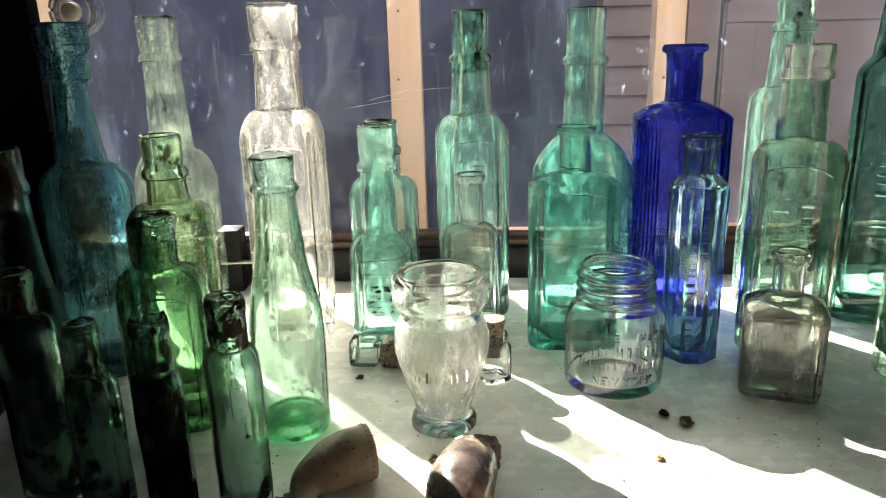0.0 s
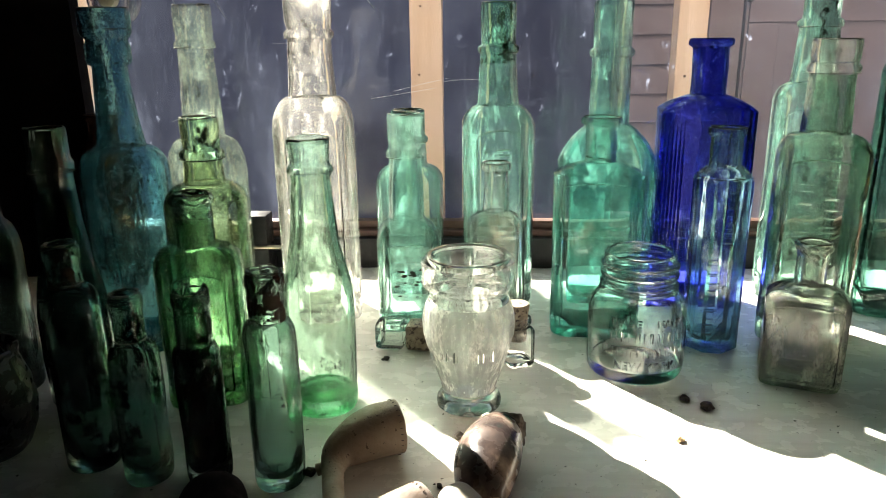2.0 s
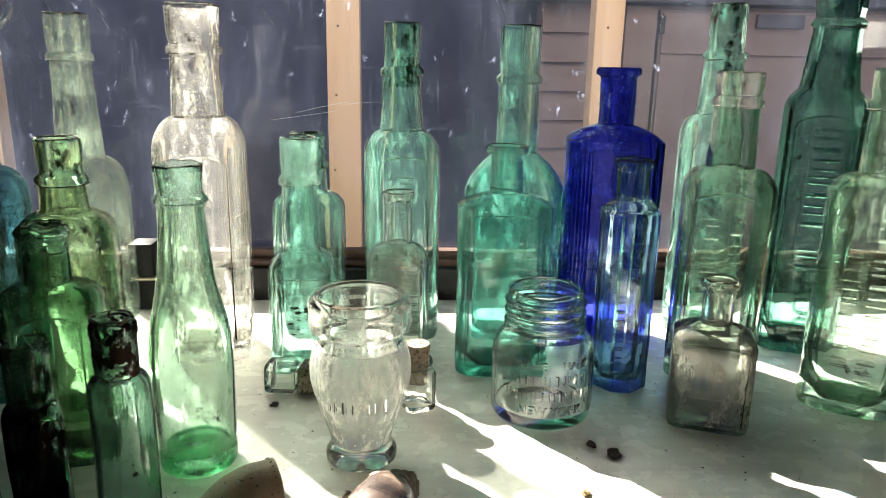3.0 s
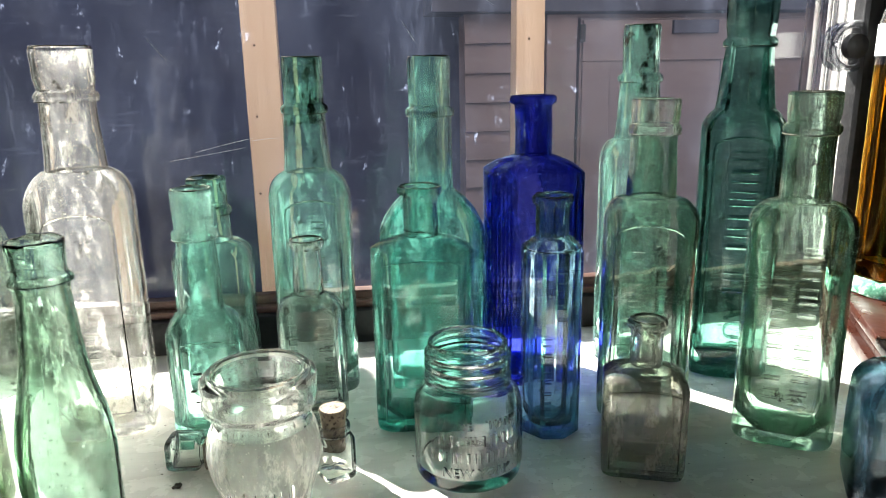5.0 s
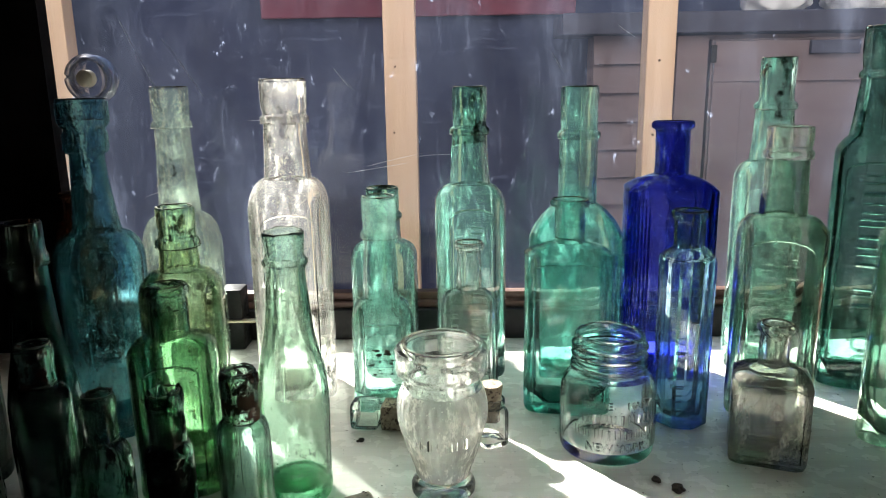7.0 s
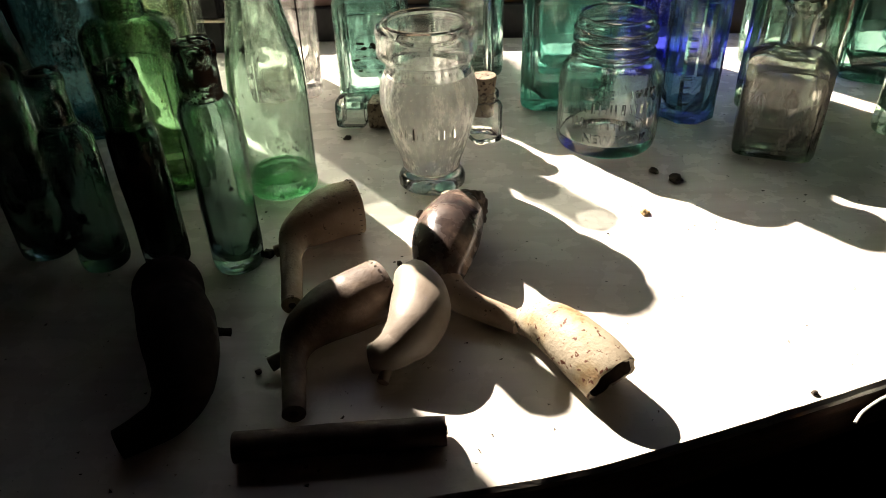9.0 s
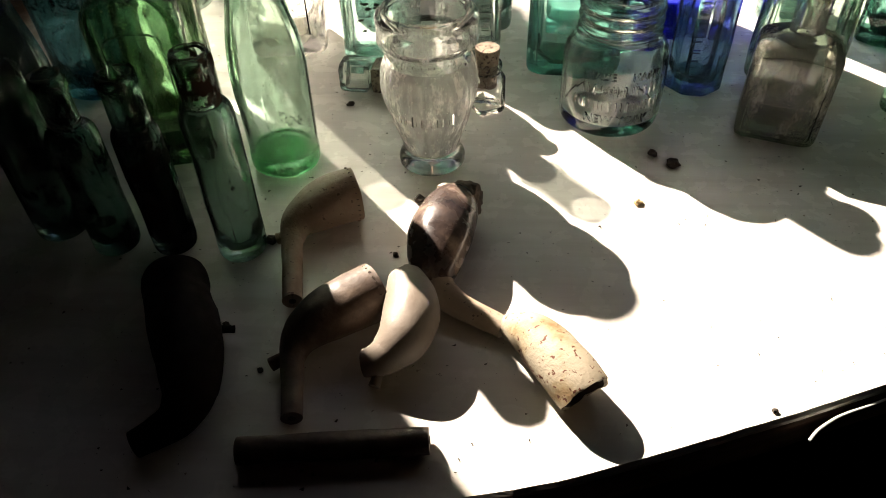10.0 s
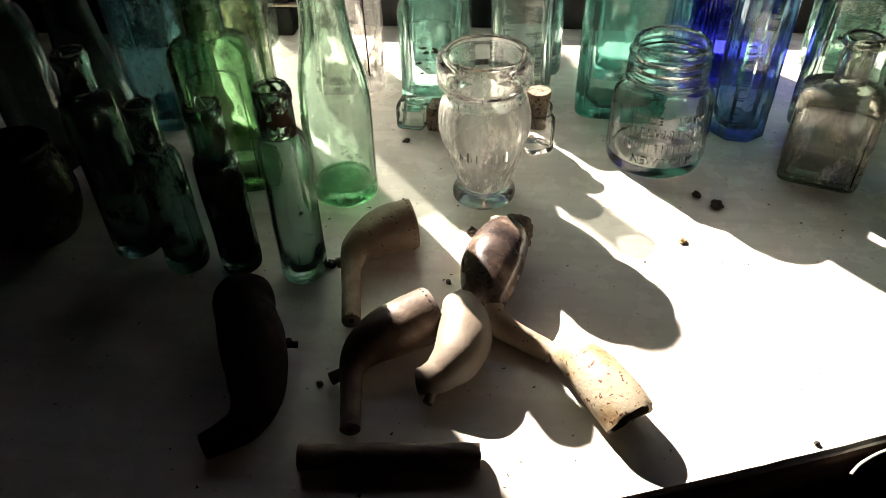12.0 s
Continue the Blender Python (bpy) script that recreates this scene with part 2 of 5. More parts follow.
M_CLAY_BURNT = solid("burnished_dark_clay", [(0.34, (0.028, 0.022, 0.022)), (0.50, (0.085, 0.06, 0.05)), (0.66, (0.30, 0.22, 0.17))], 48, rough=0.24, bump_scale=350, bump_strength=0.15)
M_CLAY_RUST = solid("rust_spotted_clay", [(0.30, (0.22, 0.125, 0.050)), (0.40, (0.30, 0.230, 0.130)), (0.52, (0.34, 0.290, 0.205)), (0.75, (0.37, 0.32, 0.24))], 60, rough=0.7, specks=(0.10, 0.03, 0.012), speck_scale=430, speck_at=0.61, bump_scale=500, bump_strength=0.4)
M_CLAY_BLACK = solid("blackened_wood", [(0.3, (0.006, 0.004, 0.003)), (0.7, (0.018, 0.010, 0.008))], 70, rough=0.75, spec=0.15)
M_CLAY_SOIL = solid("packed_brown_soil", [(0.3, (0.045, 0.032, 0.024)), (0.55, (0.11, 0.080, 0.058)), (0.75, (0.20, 0.15, 0.11))], 160, rough=0.9, bump_scale=500, bump_strength=0.6)
M_BORE = solid("sooty_bore", [(0.3, (0.02, 0.014, 0.011)), (0.7, (0.06, 0.04, 0.03))], 200, rough=0.95)
M_SOIL = solid("dry_soil", [(0.3, (0.02, 0.015, 0.010)), (0.7, (0.06, 0.045, 0.03))], 400, rough=0.95)
M_STRAW = solid("ochre_grit", [(0.3, (0.30, 0.20, 0.09)), (0.7, (0.5, 0.36, 0.18))], 400, rough=0.9)
M_CORK = solid("old_cork", [(0.3, (0.13, 0.095, 0.065)), (0.55, (0.27, 0.215, 0.155)), (0.75, (0.42, 0.35, 0.27))], 160, rough=0.9, specks=(0.05, 0.03, 0.02), speck_scale=420, speck_at=0.57)
M_MAHOG = solid("polished_mahogany", [(0.3, (0.014, 0.004, 0.0025)), (0.6, (0.032, 0.009, 0.005)), (0.8, (0.055, 0.017, 0.008))], 24, rough=0.33, stretch=(0.3, 0.3, 4))
M_LABEL = solid("white_paper_label", [(0.3, (0.74, 0.73, 0.70)), (0.7, (0.82, 0.81, 0.78))], 60, rough=0.7)
M_MOSS = solid("green_white_foil", [(0.38, (0.05, 0.16, 0.10)), (0.52, (0.12, 0.30, 0.20)), (0.62, (0.7, 0.75, 0.70))], 210, rough=0.4)
M_CREAM = solid("cream_plastic", [(0.3, (0.62, 0.54, 0.42)), (0.7, (0.72, 0.64, 0.5))], 60, rough=0.4)
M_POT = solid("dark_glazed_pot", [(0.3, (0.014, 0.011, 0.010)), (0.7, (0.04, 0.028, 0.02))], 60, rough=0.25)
M_SCRATCH = solid("white_scratch", [(0.3, (0.55, 0.57, 0.62)), (0.7, (0.75, 0.76, 0.8))], 500, rough=0.8)


F_LIGHT = film("light_dust_film", (0.82, 0.83, 0.76), 0.11, 0.5)
F_GREEN = film("greenish_dust_film", (0.70, 0.82, 0.66), 0.12, 0.7)
F_TEAL = film("teal_dust_film", (0.48, 0.86, 0.72), 0.12, 0.6, veil=0.012)
F_BLUE = film("bluish_dust_film", (0.45, 0.62, 0.80), 0.10, 0.3)
F_HEAVY = film("heavy_white_film", (0.90, 0.86, 0.82), 0.20, 0.55, 45, veil=0.05)
F_OCHRE = film("ochre_film", (0.78, 0.78, 0.42), 0.13, 0.9)
F_JAR = film("whitish_jar_film", (0.90, 0.89, 0.84), 0.45, 0.3, veil=0.28)
F_RIM = film("thin_white_film", (0.90, 0.89, 0.84), 0.16, 0.2, veil=0.10)
F_BEIGE = film("beige_crusted_film", (0.72, 0.68, 0.58), 0.24, 0.75, 40, veil=0.20)
F_PEBBLE = film("pebbled_dust_film", (0.50, 0.76, 0.82), 0.14, 0.9, 130)
F_CLEAR = film("barely_dusty_film", (0.85, 0.86, 0.82), 0.02, 0.2)
F_THIN = film("thin_dust_film", (0.6, 0.75, 0.66), 0.06, 0.6)
F_FAINT = film("faint_soil_film", (0.62, 0.70, 0.54), 0.09, 0.8, veil=0.01)
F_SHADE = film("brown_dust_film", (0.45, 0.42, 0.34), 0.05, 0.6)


def pane_material():
    """Dusty acrylic: clear, with grains of dust and smears that catch the sun, and a gloss."""
    m, nt, out = material("dusty_acrylic")
    vec = coords(nt)
    clear = node(nt, "ShaderNodeBsdfTransparent", {"Color": (0.97, 0.98, 0.985, 1)}).outputs[0]
    smear = ramp(nt, noise_tex(nt, coords(nt, (1.6, 1, 0.55), (0, 0.35, 0)), 9, 7.0, 0.65), [(0.40, grey(0.0015)), (0.56, grey(0.006)), (0.75, grey(0.024))])
    vor = node(nt, "ShaderNodeTexVoronoi", {"Vector": vec, "Scale": 210.0, "Randomness": 1.0})
    dots = ramp(nt, vor.outputs["Distance"], [(0.0, grey(0.8)), (0.05, grey(0.5)), (0.095, grey(0))])
    few = ramp(nt, noise_tex(nt, vec, 17, 3.0), [(0.46, grey(0.04)), (0.60, grey(0.25)), (0.72, grey(0.8))])
    dots = maths(nt, "MULTIPLY", dots, few)
    hair = ramp(nt, noise_tex(nt, coords(nt, (1, 1, 9), (0, 0.9, 0)), 34, 8.0, 0.75), [(0.60, grey(0)), (0.62, grey(0.05)), (0.64, grey(0.0))])
    turned = ramp(nt, noise_tex(nt, coords(nt, (7, 1, 1), (0, 0.5, 0)), 40, 8.0, 0.75), [(0.61, grey(0)), (0.625, grey(0.025)), (0.64, grey(0.0))])
    hair = maths(nt, "ADD", maths(nt, "MULTIPLY", hair, 0.2), turned)
    blot = ramp(nt, noise_tex(nt, coords(nt, (1.4, 1, 0.8), (0, 0.5, 0)), 75, 5.0, 0.7), [(0.66, grey(0)), (0.76, grey(0.22))])
    fac = maths(nt, "MAXIMUM", maths(nt, "ADD", maths(nt, "ADD", smear, dots), hair), blot)
    tr = node(nt, "ShaderNodeBsdfTranslucent", {"Color": (0.60, 0.70, 1.0, 1)}).outputs[0]
    body = mix_shader(nt, fac, clear, tr)
    fres = facing_gloss(nt)
    gl = node(nt, "ShaderNodeBsdfGlossy", {"Color": grey(1), "Roughness": 0.05}).outputs[0]
    nt.links.new(mix_shader(nt, fres, body, gl), out.inputs[0])
    return m


M_PANE = pane_material()
M_PLASTIC = glass("clear_moulded_plastic", (0.36, 0.38, 0.42), bend=0.6)

# ---- mesh helpers ----


def mesh_of(name, bm, mat, smooth=True, sharp=40):
    bm.normal_update()
    me = bpy.data.meshes.new(name)
    bm.to_mesh(me)
    bm.free()
    me.materials.append(mat)
    if smooth:
        me.polygons.foreach_set("use_smooth", [True] * len(me.polygons))
        me.set_sharp_from_angle(angle=radians(sharp))
    return me


def part(name, bm, mat, parent, label="", smooth=True, sharp=40):
    ob = new(name, mesh_of(name, bm, mat, smooth, sharp))
    ob.parent = parent
    if label:
        ob["label"] = label
    return ob


def thing(name, label, category, m=None, group="", kind=""):
    ob = new(name)
    ob.empty_display_size = 0.01
    if m is not None:
        ob.matrix_basis = m
    return tagged(ob, label, category, group, kind)


def setting(name, bm, mat, label, smooth=False):
    ob = new(name, mesh_of(name, bm, mat, smooth))
    return tagged(ob, label, name.split("_")[0], "", "structure")


def box(bm, x0, x1, y0, y1, z0, z1, bevel=0.0, seg=2):
    r = bmesh.ops.create_cube(bm, size=1.0, matrix=Matrix.Translation(((x0 + x1) / 2, (y0 + y1) / 2, (z0 + z1) / 2)) @ Matrix.Diagonal((x1 - x0, y1 - y0, z1 - z0, 1)))
    if bevel > 0:
        edges = {e for v in r["verts"] for e in v.link_edges}
        bmesh.ops.bevel(bm, geom=list(edges), offset=bevel, segments=seg, affect="EDGES", profile=0.5)
    return bm


def boxes(*rows, bevel=0.0):
    bm = bmesh.new()
    for r in rows:
        box(bm, *r, bevel=bevel)
    return bm


def outline(hx, hy, r, k):
    """Points of a rounded rectangle, r from 0 (square) to 1 (round ends)."""
    c = max(1e-5, r * min(hx, hy))
    pts = []
    for cx, cy, a0 in ((hx - c, hy - c, 0), (-hx + c, hy - c, 90), (-hx + c, -hy + c, 180), (hx - c, -hy + c, 270)):
        for i in range(k + 1):
            a = radians(a0 + 90 * i / k)
            pts.append((cx + c * math.cos(a), cy + c * math.sin(a)))
    return pts


def shell(levels, wall, base, k=6, split=None, warp=None, wobble=0.00025, seed=0, flat=0.0):
    """A hollow vessel as one or two bmeshes. levels: (z, hx, hy, roundness) from the foot to the lip."""
    n = 4 * (k + 1)
    top = levels[-1][0]
    rings = []
    for z, hx, hy, r in levels:
        rings.append((z, outline(hx, hy, r, k), False))
    inner = []
    for z, hx, hy, r in levels:
        if z < base * 0.99:
            continue
        inner.append((min(z, top - 0.0002), outline(max(0.0008, hx - wall), max(0.0008, hy - wall), min(1.0, r + 0.1), k), True))
    z, hx, hy, r = levels[-1]
    lip = [(z + wall * 0.35, outline(hx - wall * 0.3, hy - wall * 0.3, r, k), False), (z + wall * 0.35, outline(hx - wall * 0.7, hy - wall * 0.7, r, k), True)]
    b0 = inner[0]
    floor_in = [(base + 0.0004, [(x * 0.6, y * 0.6) for x, y in b0[1]], True), (base + 0.0022, [(x * 0.15, y * 0.15) for x, y in b0[1]], True)]
    foot = [(levels[0][0] + 0.0016, [(x * 0.12, y * 0.12) for x, y in rings[0][1]], False), (levels[0][0] + 0.0006, [(x * 0.72, y * 0.72) for x, y in rings[0][1]], False), (levels[0][0], [(x * 0.88, y * 0.88) for x, y in rings[0][1]], False)]
    seq = foot + rings + lip + inner[::-1] + floor_in
    meshes = [bmesh.new(), bmesh.new()]
    vs = [[], []]
    for zz, pts, _ in seq:
        for s in (0, 1):
            row = []
            for x, y in pts:
                if warp:
                    f = warp(math.atan2(y, x), zz)
                    x, y = x * f, y * f
                d = noise.noise(Vector((x * 45 + seed * 7.3, y * 45, zz * 45))) * wobble * 3
                rr = math.hypot(x, y) + 1e-9
                row.append((x * (1 + d / rr), y * (1 + d / rr), zz))
            vs[s].append(row)
    for s in (0, 1):
        bm = meshes[s]
        made = {}

        def vert(i, j):
            if (i, j) not in made:
                made[(i, j)] = bm.verts.new(vs[s][i][j])
            return made[(i, j)]

        for i in range(len(seq) - 1):
            mid = (seq[i][0] + seq[i + 1][0]) / 2
            upper = split is not None and mid > split
            if upper != (s == 1):
                continue
            for j in range(n):
                f = bm.faces.new((vert(i, j), vert(i, (j + 1) % n), vert(i + 1, (j + 1) % n), vert(i + 1, j)))
                if flat and mid < flat and not k // 3 <= j % (k + 1) < k - k // 3:
                    f.material_index = 1
        if s == 0:
            bm.faces.new([vert(0, j) for j in range(n)][::-1])
            bm.faces.new([vert(len(seq) - 1, j) for j in range(n)])
    if split is None:
        meshes[1].free()
        return meshes[0], None
    return meshes[0], meshes[1]


def skin(levels, k=6, out=0.00015):
    """The outside of a vessel alone, a little proud of it."""
    bm = bmesh.new()
    rows = []
    for z, hx, hy, r in levels[2:-1]:
        rows.append([bm.verts.new((x, y, z)) for x, y in outline(hx + out, hy + out, r, k)])
    for a, b in zip(rows, rows[1:]):
        for j in range(len(a)):
            bm.faces.new((a[j], a[(j + 1) % len(a)], b[(j + 1) % len(a)], b[j]))
    return bm


def tube(bm, pts, radii, seg=8, cap=True):
    """A tube along points."""
    rows = []
    up = Vector((0, 0, 1))
    for i, p in enumerate(pts):
        p = Vector(p)
        a = Vector(pts[max(0, i - 1)])
        b = Vector(pts[min(len(pts) - 1, i + 1)])
        d = (b - a).normalized()
        s = d.cross(up)
        if s.length < 0.05:
            s = d.cross(Vector((1, 0, 0)))
        s.normalize()
        t = s.cross(d)
        r = radii[i] if isinstance(radii, (list, tuple)) else radii
        rows.append([bm.verts.new(p + (s * math.cos(2 * math.pi * j / seg) + t * math.sin(2 * math.pi * j / seg)) * r) for j in range(seg)])
    for a, b in zip(rows, rows[1:]):
        for j in range(seg):
            bm.faces.new((a[j], a[(j + 1) % seg], b[(j + 1) % seg], b[j]))
    if cap:
        bm.faces.new(rows[0][::-1])
        bm.faces.new(rows[-1])
    return bm


def arch_bead(w, z0, z1, y, r=0.0007, rise=0.4):
    """A raised arched border on the front of a bottle."""
    pts = [(-w, y, z0), (w, y, z0), (w, y, z1 - w * rise)]
    for i in range(1, 8):
        a = math.pi * i / 8
        pts.append((w * math.cos(a), y, z1 - w * rise + w * rise * math.sin(a)))
    pts += [(-w, y, z1 - w * rise), (-w, y, z0)]
    fine = []
    for a, b in zip(pts, pts[1:]):
        fine.append(a)
    fine.append(pts[-1])
    return tube(bmesh.new(), fine, r, 6)


def letter_bars(parent, mat, y, x, z_top, count, pitch, size, drop=(), upright=False, curve_r=None, name="lettering", thick=0.0013):
    """Raised plain shapes of the size of moulded letters, one part for each, running down the bottle (or across it)."""
    w, h = size
    r = min(w, h) * 0.13
    for i in range(count):
        if i in drop:
            continue
        bm = bmesh.new()
        d = w * (0.34, 0.20, 0.42, 0.28, 0.14)[i % 5]
        lines = [[(-d, -0.5 * h), (-d, 0.5 * h)], [(d, -0.5 * h), (d, 0.5 * h)]] if d > 0.25 * w else [[(0.0, -0.5 * h), (0.0, 0.5 * h)]]
        wide = 1.0 if d > 0.25 * w else 1.9
        for line in lines:
            pts = []
            for u, v in line:
                if upright:
                    pts.append((x + u + (i - (count - 1) / 2) * pitch, y, z_top + v))
                else:
                    pts.append((x + v, y, z_top - i * pitch - u))
            tube(bm, pts, r * wide, 6)
        for v in bm.verts:
            v.co.y = y + (v.co.y - y) * min(1.0, thick / r) * 0.8
        if curve_r:
            for v in bm.verts:
                ang = v.co.x / curve_r
                rr = -v.co.y
                v.co.x, v.co.y = rr * math.sin(ang), -rr * math.cos(ang)
        part(name, bm, mat, parent)


def word(parent, mat, text, size, place, down=False, curve_r=None, thick=0.0016):
    """Raised letters of a moulded word in the built-in font."""
    cu = bpy.data.curves.new("word", "FONT")
    cu.body, cu.size, cu.extrude, cu.align_x, cu.align_y = text, size, thick / 2, "CENTER", "CENTER"
    cu.resolution_u = 3
    tmp = bpy.data.objects.new("word", cu)
    scene.collection.objects.link(tmp)
    me = bpy.data.meshes.new_from_object(tmp.evaluated_get(bpy.context.evaluated_depsgraph_get()))
    bpy.data.objects.remove(tmp)
    bpy.data.curves.remove(cu)
    m = Matrix.Translation(place) @ Matrix.Rotation(radians(90), 4, "X")
    if down:
        m = m @ Matrix.Rotation(radians(-90), 4, "Z")
    me.transform(m)
    if curve_r:
        for v in me.vertices:
            ang = v.co.x / curve_r
            rr = -v.co.y
            v.co.x, v.co.y = rr * math.sin(ang), -rr * math.cos(ang)
    me.materials.append(mat)
    ob = new("lettering", me)
    ob.parent = parent
    return ob


# ---- the room and the window ----
TABLE_BACK = 0.655


def front_edge(x):
    if x < 0:
        return 0.165 + 0.10 * x
    if x < 0.10:
        return 0.165 + 0.10 * x + 0.70 * x * x
    if x < 0.30:
        return 0.182 + 0.335 * (x - 0.10) + 0.20 * (x - 0.10) ** 2
    return 0.257 + 0.44 * (x - 0.30)


def tabletop():
    """White board with a bowed front edge; the edge is chipped here and there."""
    t = thing("tabletop", "white painted board top with a bowed worn front edge", "table", kind="structure")
    xs = [-0.70 + 1.36 * i / 170 for i in range(171)]
    bm, be = bmesh.new(), bmesh.new()
    prev = None
    for x in xs:
        chip = 0.0
        if 0.085 < x < 0.105:
            chip = 0.0003 * math.sin((x - 0.085) / 0.02 * math.pi)
        yf = front_edge(x) + chip + 0.0006 * noise.noise(Vector((x * 130, 3, 0)))
        a = [bm.verts.new((x, yf + 0.0015, 0)), bm.verts.new((x, yf, -0.0012)), bm.verts.new((x, TABLE_BACK, 0)), bm.verts.new((x, yf, -0.0035))]
        b = [be.verts.new((x, yf + 0.0008, -0.0035)), be.verts.new((x, yf + 0.0008, -0.024)), be.verts.new((x, TABLE_BACK, -0.024)), be.verts.new((x, TABLE_BACK, -0.0035))]
        if prev:
            p, q = prev
            bm.faces.new((p[0], a[0], a[2], p[2]))
            bm.faces.new((p[1], a[1], a[0], p[0]))
            bm.faces.new((p[3], a[3], a[1], p[1]))
            for i in range(4):
                be.faces.new((q[i], q[(i + 1) % 4], b[(i + 1) % 4], b[i]))
        prev = (a, b)
    part("top_face", bm, M_TABLE, t, "white gloss paint with faint grain and dark specks", smooth=False)
    part("board_edge", be, M_EDGE, t, "bare dark worn edge of the board")
    for x in (-0.55, 0.58):
        part("support", boxes((x, x + 0.05, 0.42, 0.62, -0.75, -0.0245)), M_EDGE, t, smooth=False)
    return t


tabletop()

# wall with the window, and the rest of the room
WIN_L, WIN_R, WIN_Y, WIN_TOP = -0.282, 0.530, 0.632, 0.56
setting("wall_window", boxes((-1.2, WIN_L, 0.600, 0.614, 0.0005, 1.5), (-1.2, -0.36, WIN_Y, 0.66, -0.75, 1.5), (WIN_R, 1.4, WIN_Y, 0.66, -0.75, 1.5), (-0.36, WIN_R, 0.6585, 0.68, -0.75, -0.002), (-0.36, WIN_R, WIN_Y, 0.66, WIN_TOP, 1.5)), M_CURTAIN, "black wall round the window")
# unseen pale skin added to bounce sunlight onto the posts and shed
setting("wall_outside", boxes((-1.25, -0.36, 0.662, 0.70, -0.76, 1.55), (WIN_R, 1.45, 0.662, 0.70, -0.76, 1.55), (-0.36, WIN_R, 0.682, 0.70, -0.76, -0.002), (-0.36, WIN_R, 0.662, 0.70, WIN_TOP, 1.55)), M_BOUNCE, "unseen pale outer face of the house wall, bounces sun outside")
setting("wall_left", boxes((-1.25, -1.2, -1.6, 0.66, -0.75, 1.5)), M_WALL, "dark brown plaster wall")
setting("wall_right", boxes((1.4, 1.45, -1.6, 0.66, -0.75, 1.5)), M_WALL, "dark brown plaster wall")
setting("wall_back", boxes((-1.25, 1.45, -1.65, -1.6, -0.75, 1.5)), M_WALL, "dark brown plaster wall")
setting("floor", boxes((-1.25, 1.45, -1.65, 0.66, -0.80, -0.75)), M_FLOOR, "dark wooden floor of the room")
setting("ceiling", boxes((-1.25, 1.45, -1.65, 0.66, 1.5, 1.55)), M_WALL, "dark ceiling of the room")


def window():
    w = thing("window_1", "black framed window with a dusty scratched acrylic pane", "window", kind="structure")
    part("bottom_rail", boxes((-0.36, WIN_R, 0.628, 0.650, 0.0005, 0.0285), bevel=0.0015), M_BLACK, w, "black painted rail")
    part("bead", boxes((-0.36, WIN_R, 0.634, 0.652, 0.0288, 0.0345), (-0.36, WIN_R, 0.640, 0.652, 0.0346, 0.0420), bevel=0.0012), M_TIMBER, w, "brown timber glazing bead")
    part("window_frame", boxes((-0.36, -0.352, 0.634, 0.654, 0.043, WIN_TOP), bevel=0.001), M_BLACK, w)
    part("window_frame", boxes((WIN_R - 0.012, WIN_R, 0.634, 0.654, 0.043, WIN_TOP), bevel=0.001), M_BLACK, w)
    pane = part("pane", boxes((-0.36, WIN_R, 0.655, 0.658, 0.002, WIN_TOP)), M_PANE, w, "dusty acrylic pane", smooth=False)
    rnd = random.Random(11)
    rows = [(-0.020, 0.155, 0.06, 0.15), (-0.005, 0.162, 0.05, 0.22), (0.03, 0.165, 0.035, 0.05), (-0.05, 0.235, 0.02, -0.9), (0.14, 0.245, 0.018, -1.0), (-0.21, 0.14, 0.05, 0.35), (-0.19, 0.245, 0.06, -1.0), (-0.23, 0.26, 0.07, -1.15), (-0.12, 0.20, 0.03, 0.1), (-0.10, 0.11, 0.025, 0.7), (0.05, 0.09, 0.02, 0.2), (0.20, 0.27, 0.02, -0.6)]
    for x, z, length, slope in rows:
        pts = []
        bow = rnd.uniform(-0.12, 0.12)
        for i in range(9):
            s = (i / 8 - 0.5) * length
            pts.append((x + s * math.cos(slope), 0.6548, z + s * math.sin(slope) + bow * (0.25 * length * length - s * s) / length))
        part("scratch", tube(bmesh.new(), pts, [0.00004] + [rnd.uniform(0.00010, 0.00022) for _ in range(7)] + [0.00004], 4), M_SCRATCH, pane)
    # moulded clear border with its ribs at the far end of the pane
    for x, r in ((0.478, 0.0055), (0.491, 0.0040), (0.503, 0.0055)):
        pts = [(x, 0.650, 0.05 + 0.02 * i) for i in range(36)]
        part("moulded_rib", tube(bmesh.new(), pts, r, 14), M_PLASTIC, w, "clear moulded plastic rib")
    for x, z, mat, r in ((-0.268, 0.237, M_CREAM, 0.0075), (0.511, 0.229, M_BLACK, 0.0105)):
        clip = part("clip", tube(bmesh.new(), [(x, 0.654, z), (x, 0.646, z), (x, 0.643, z), (x, 0.641, z)], [0.021, 0.020, 0.017, 0.012], 28), M_PLASTIC, w, "clear plastic window clip")
        ring = [(x + 0.018 * math.cos(a), 0.641, z + 0.018 * math.sin(a)) for a in (2 * math.pi * i / 32 for i in range(33))]
        part("rim", tube(bmesh.new(), ring, 0.0030, 8, cap=False), M_PLASTIC, clip)
        part("knob", tube(bmesh.new(), [(x, 0.641, z), (x, 0.634, z), (x, 0.632, z)], [r, r * 0.95, r * 0.6], 20), mat, clip)
    part("catch", boxes((-0.158, -0.138, 0.604, 0.6275, 0.0005, 0.0250), (-0.158, -0.139, 0.606, 0.6275, 0.0275, 0.055), bevel=0.0015), M_BLACK, w, "black metal window catch")
    part("catch_bolt", boxes((-0.157, -0.128, 0.6045, 0.612, 0.0255, 0.0270)), M_CREAM, w, smooth=False)


window()


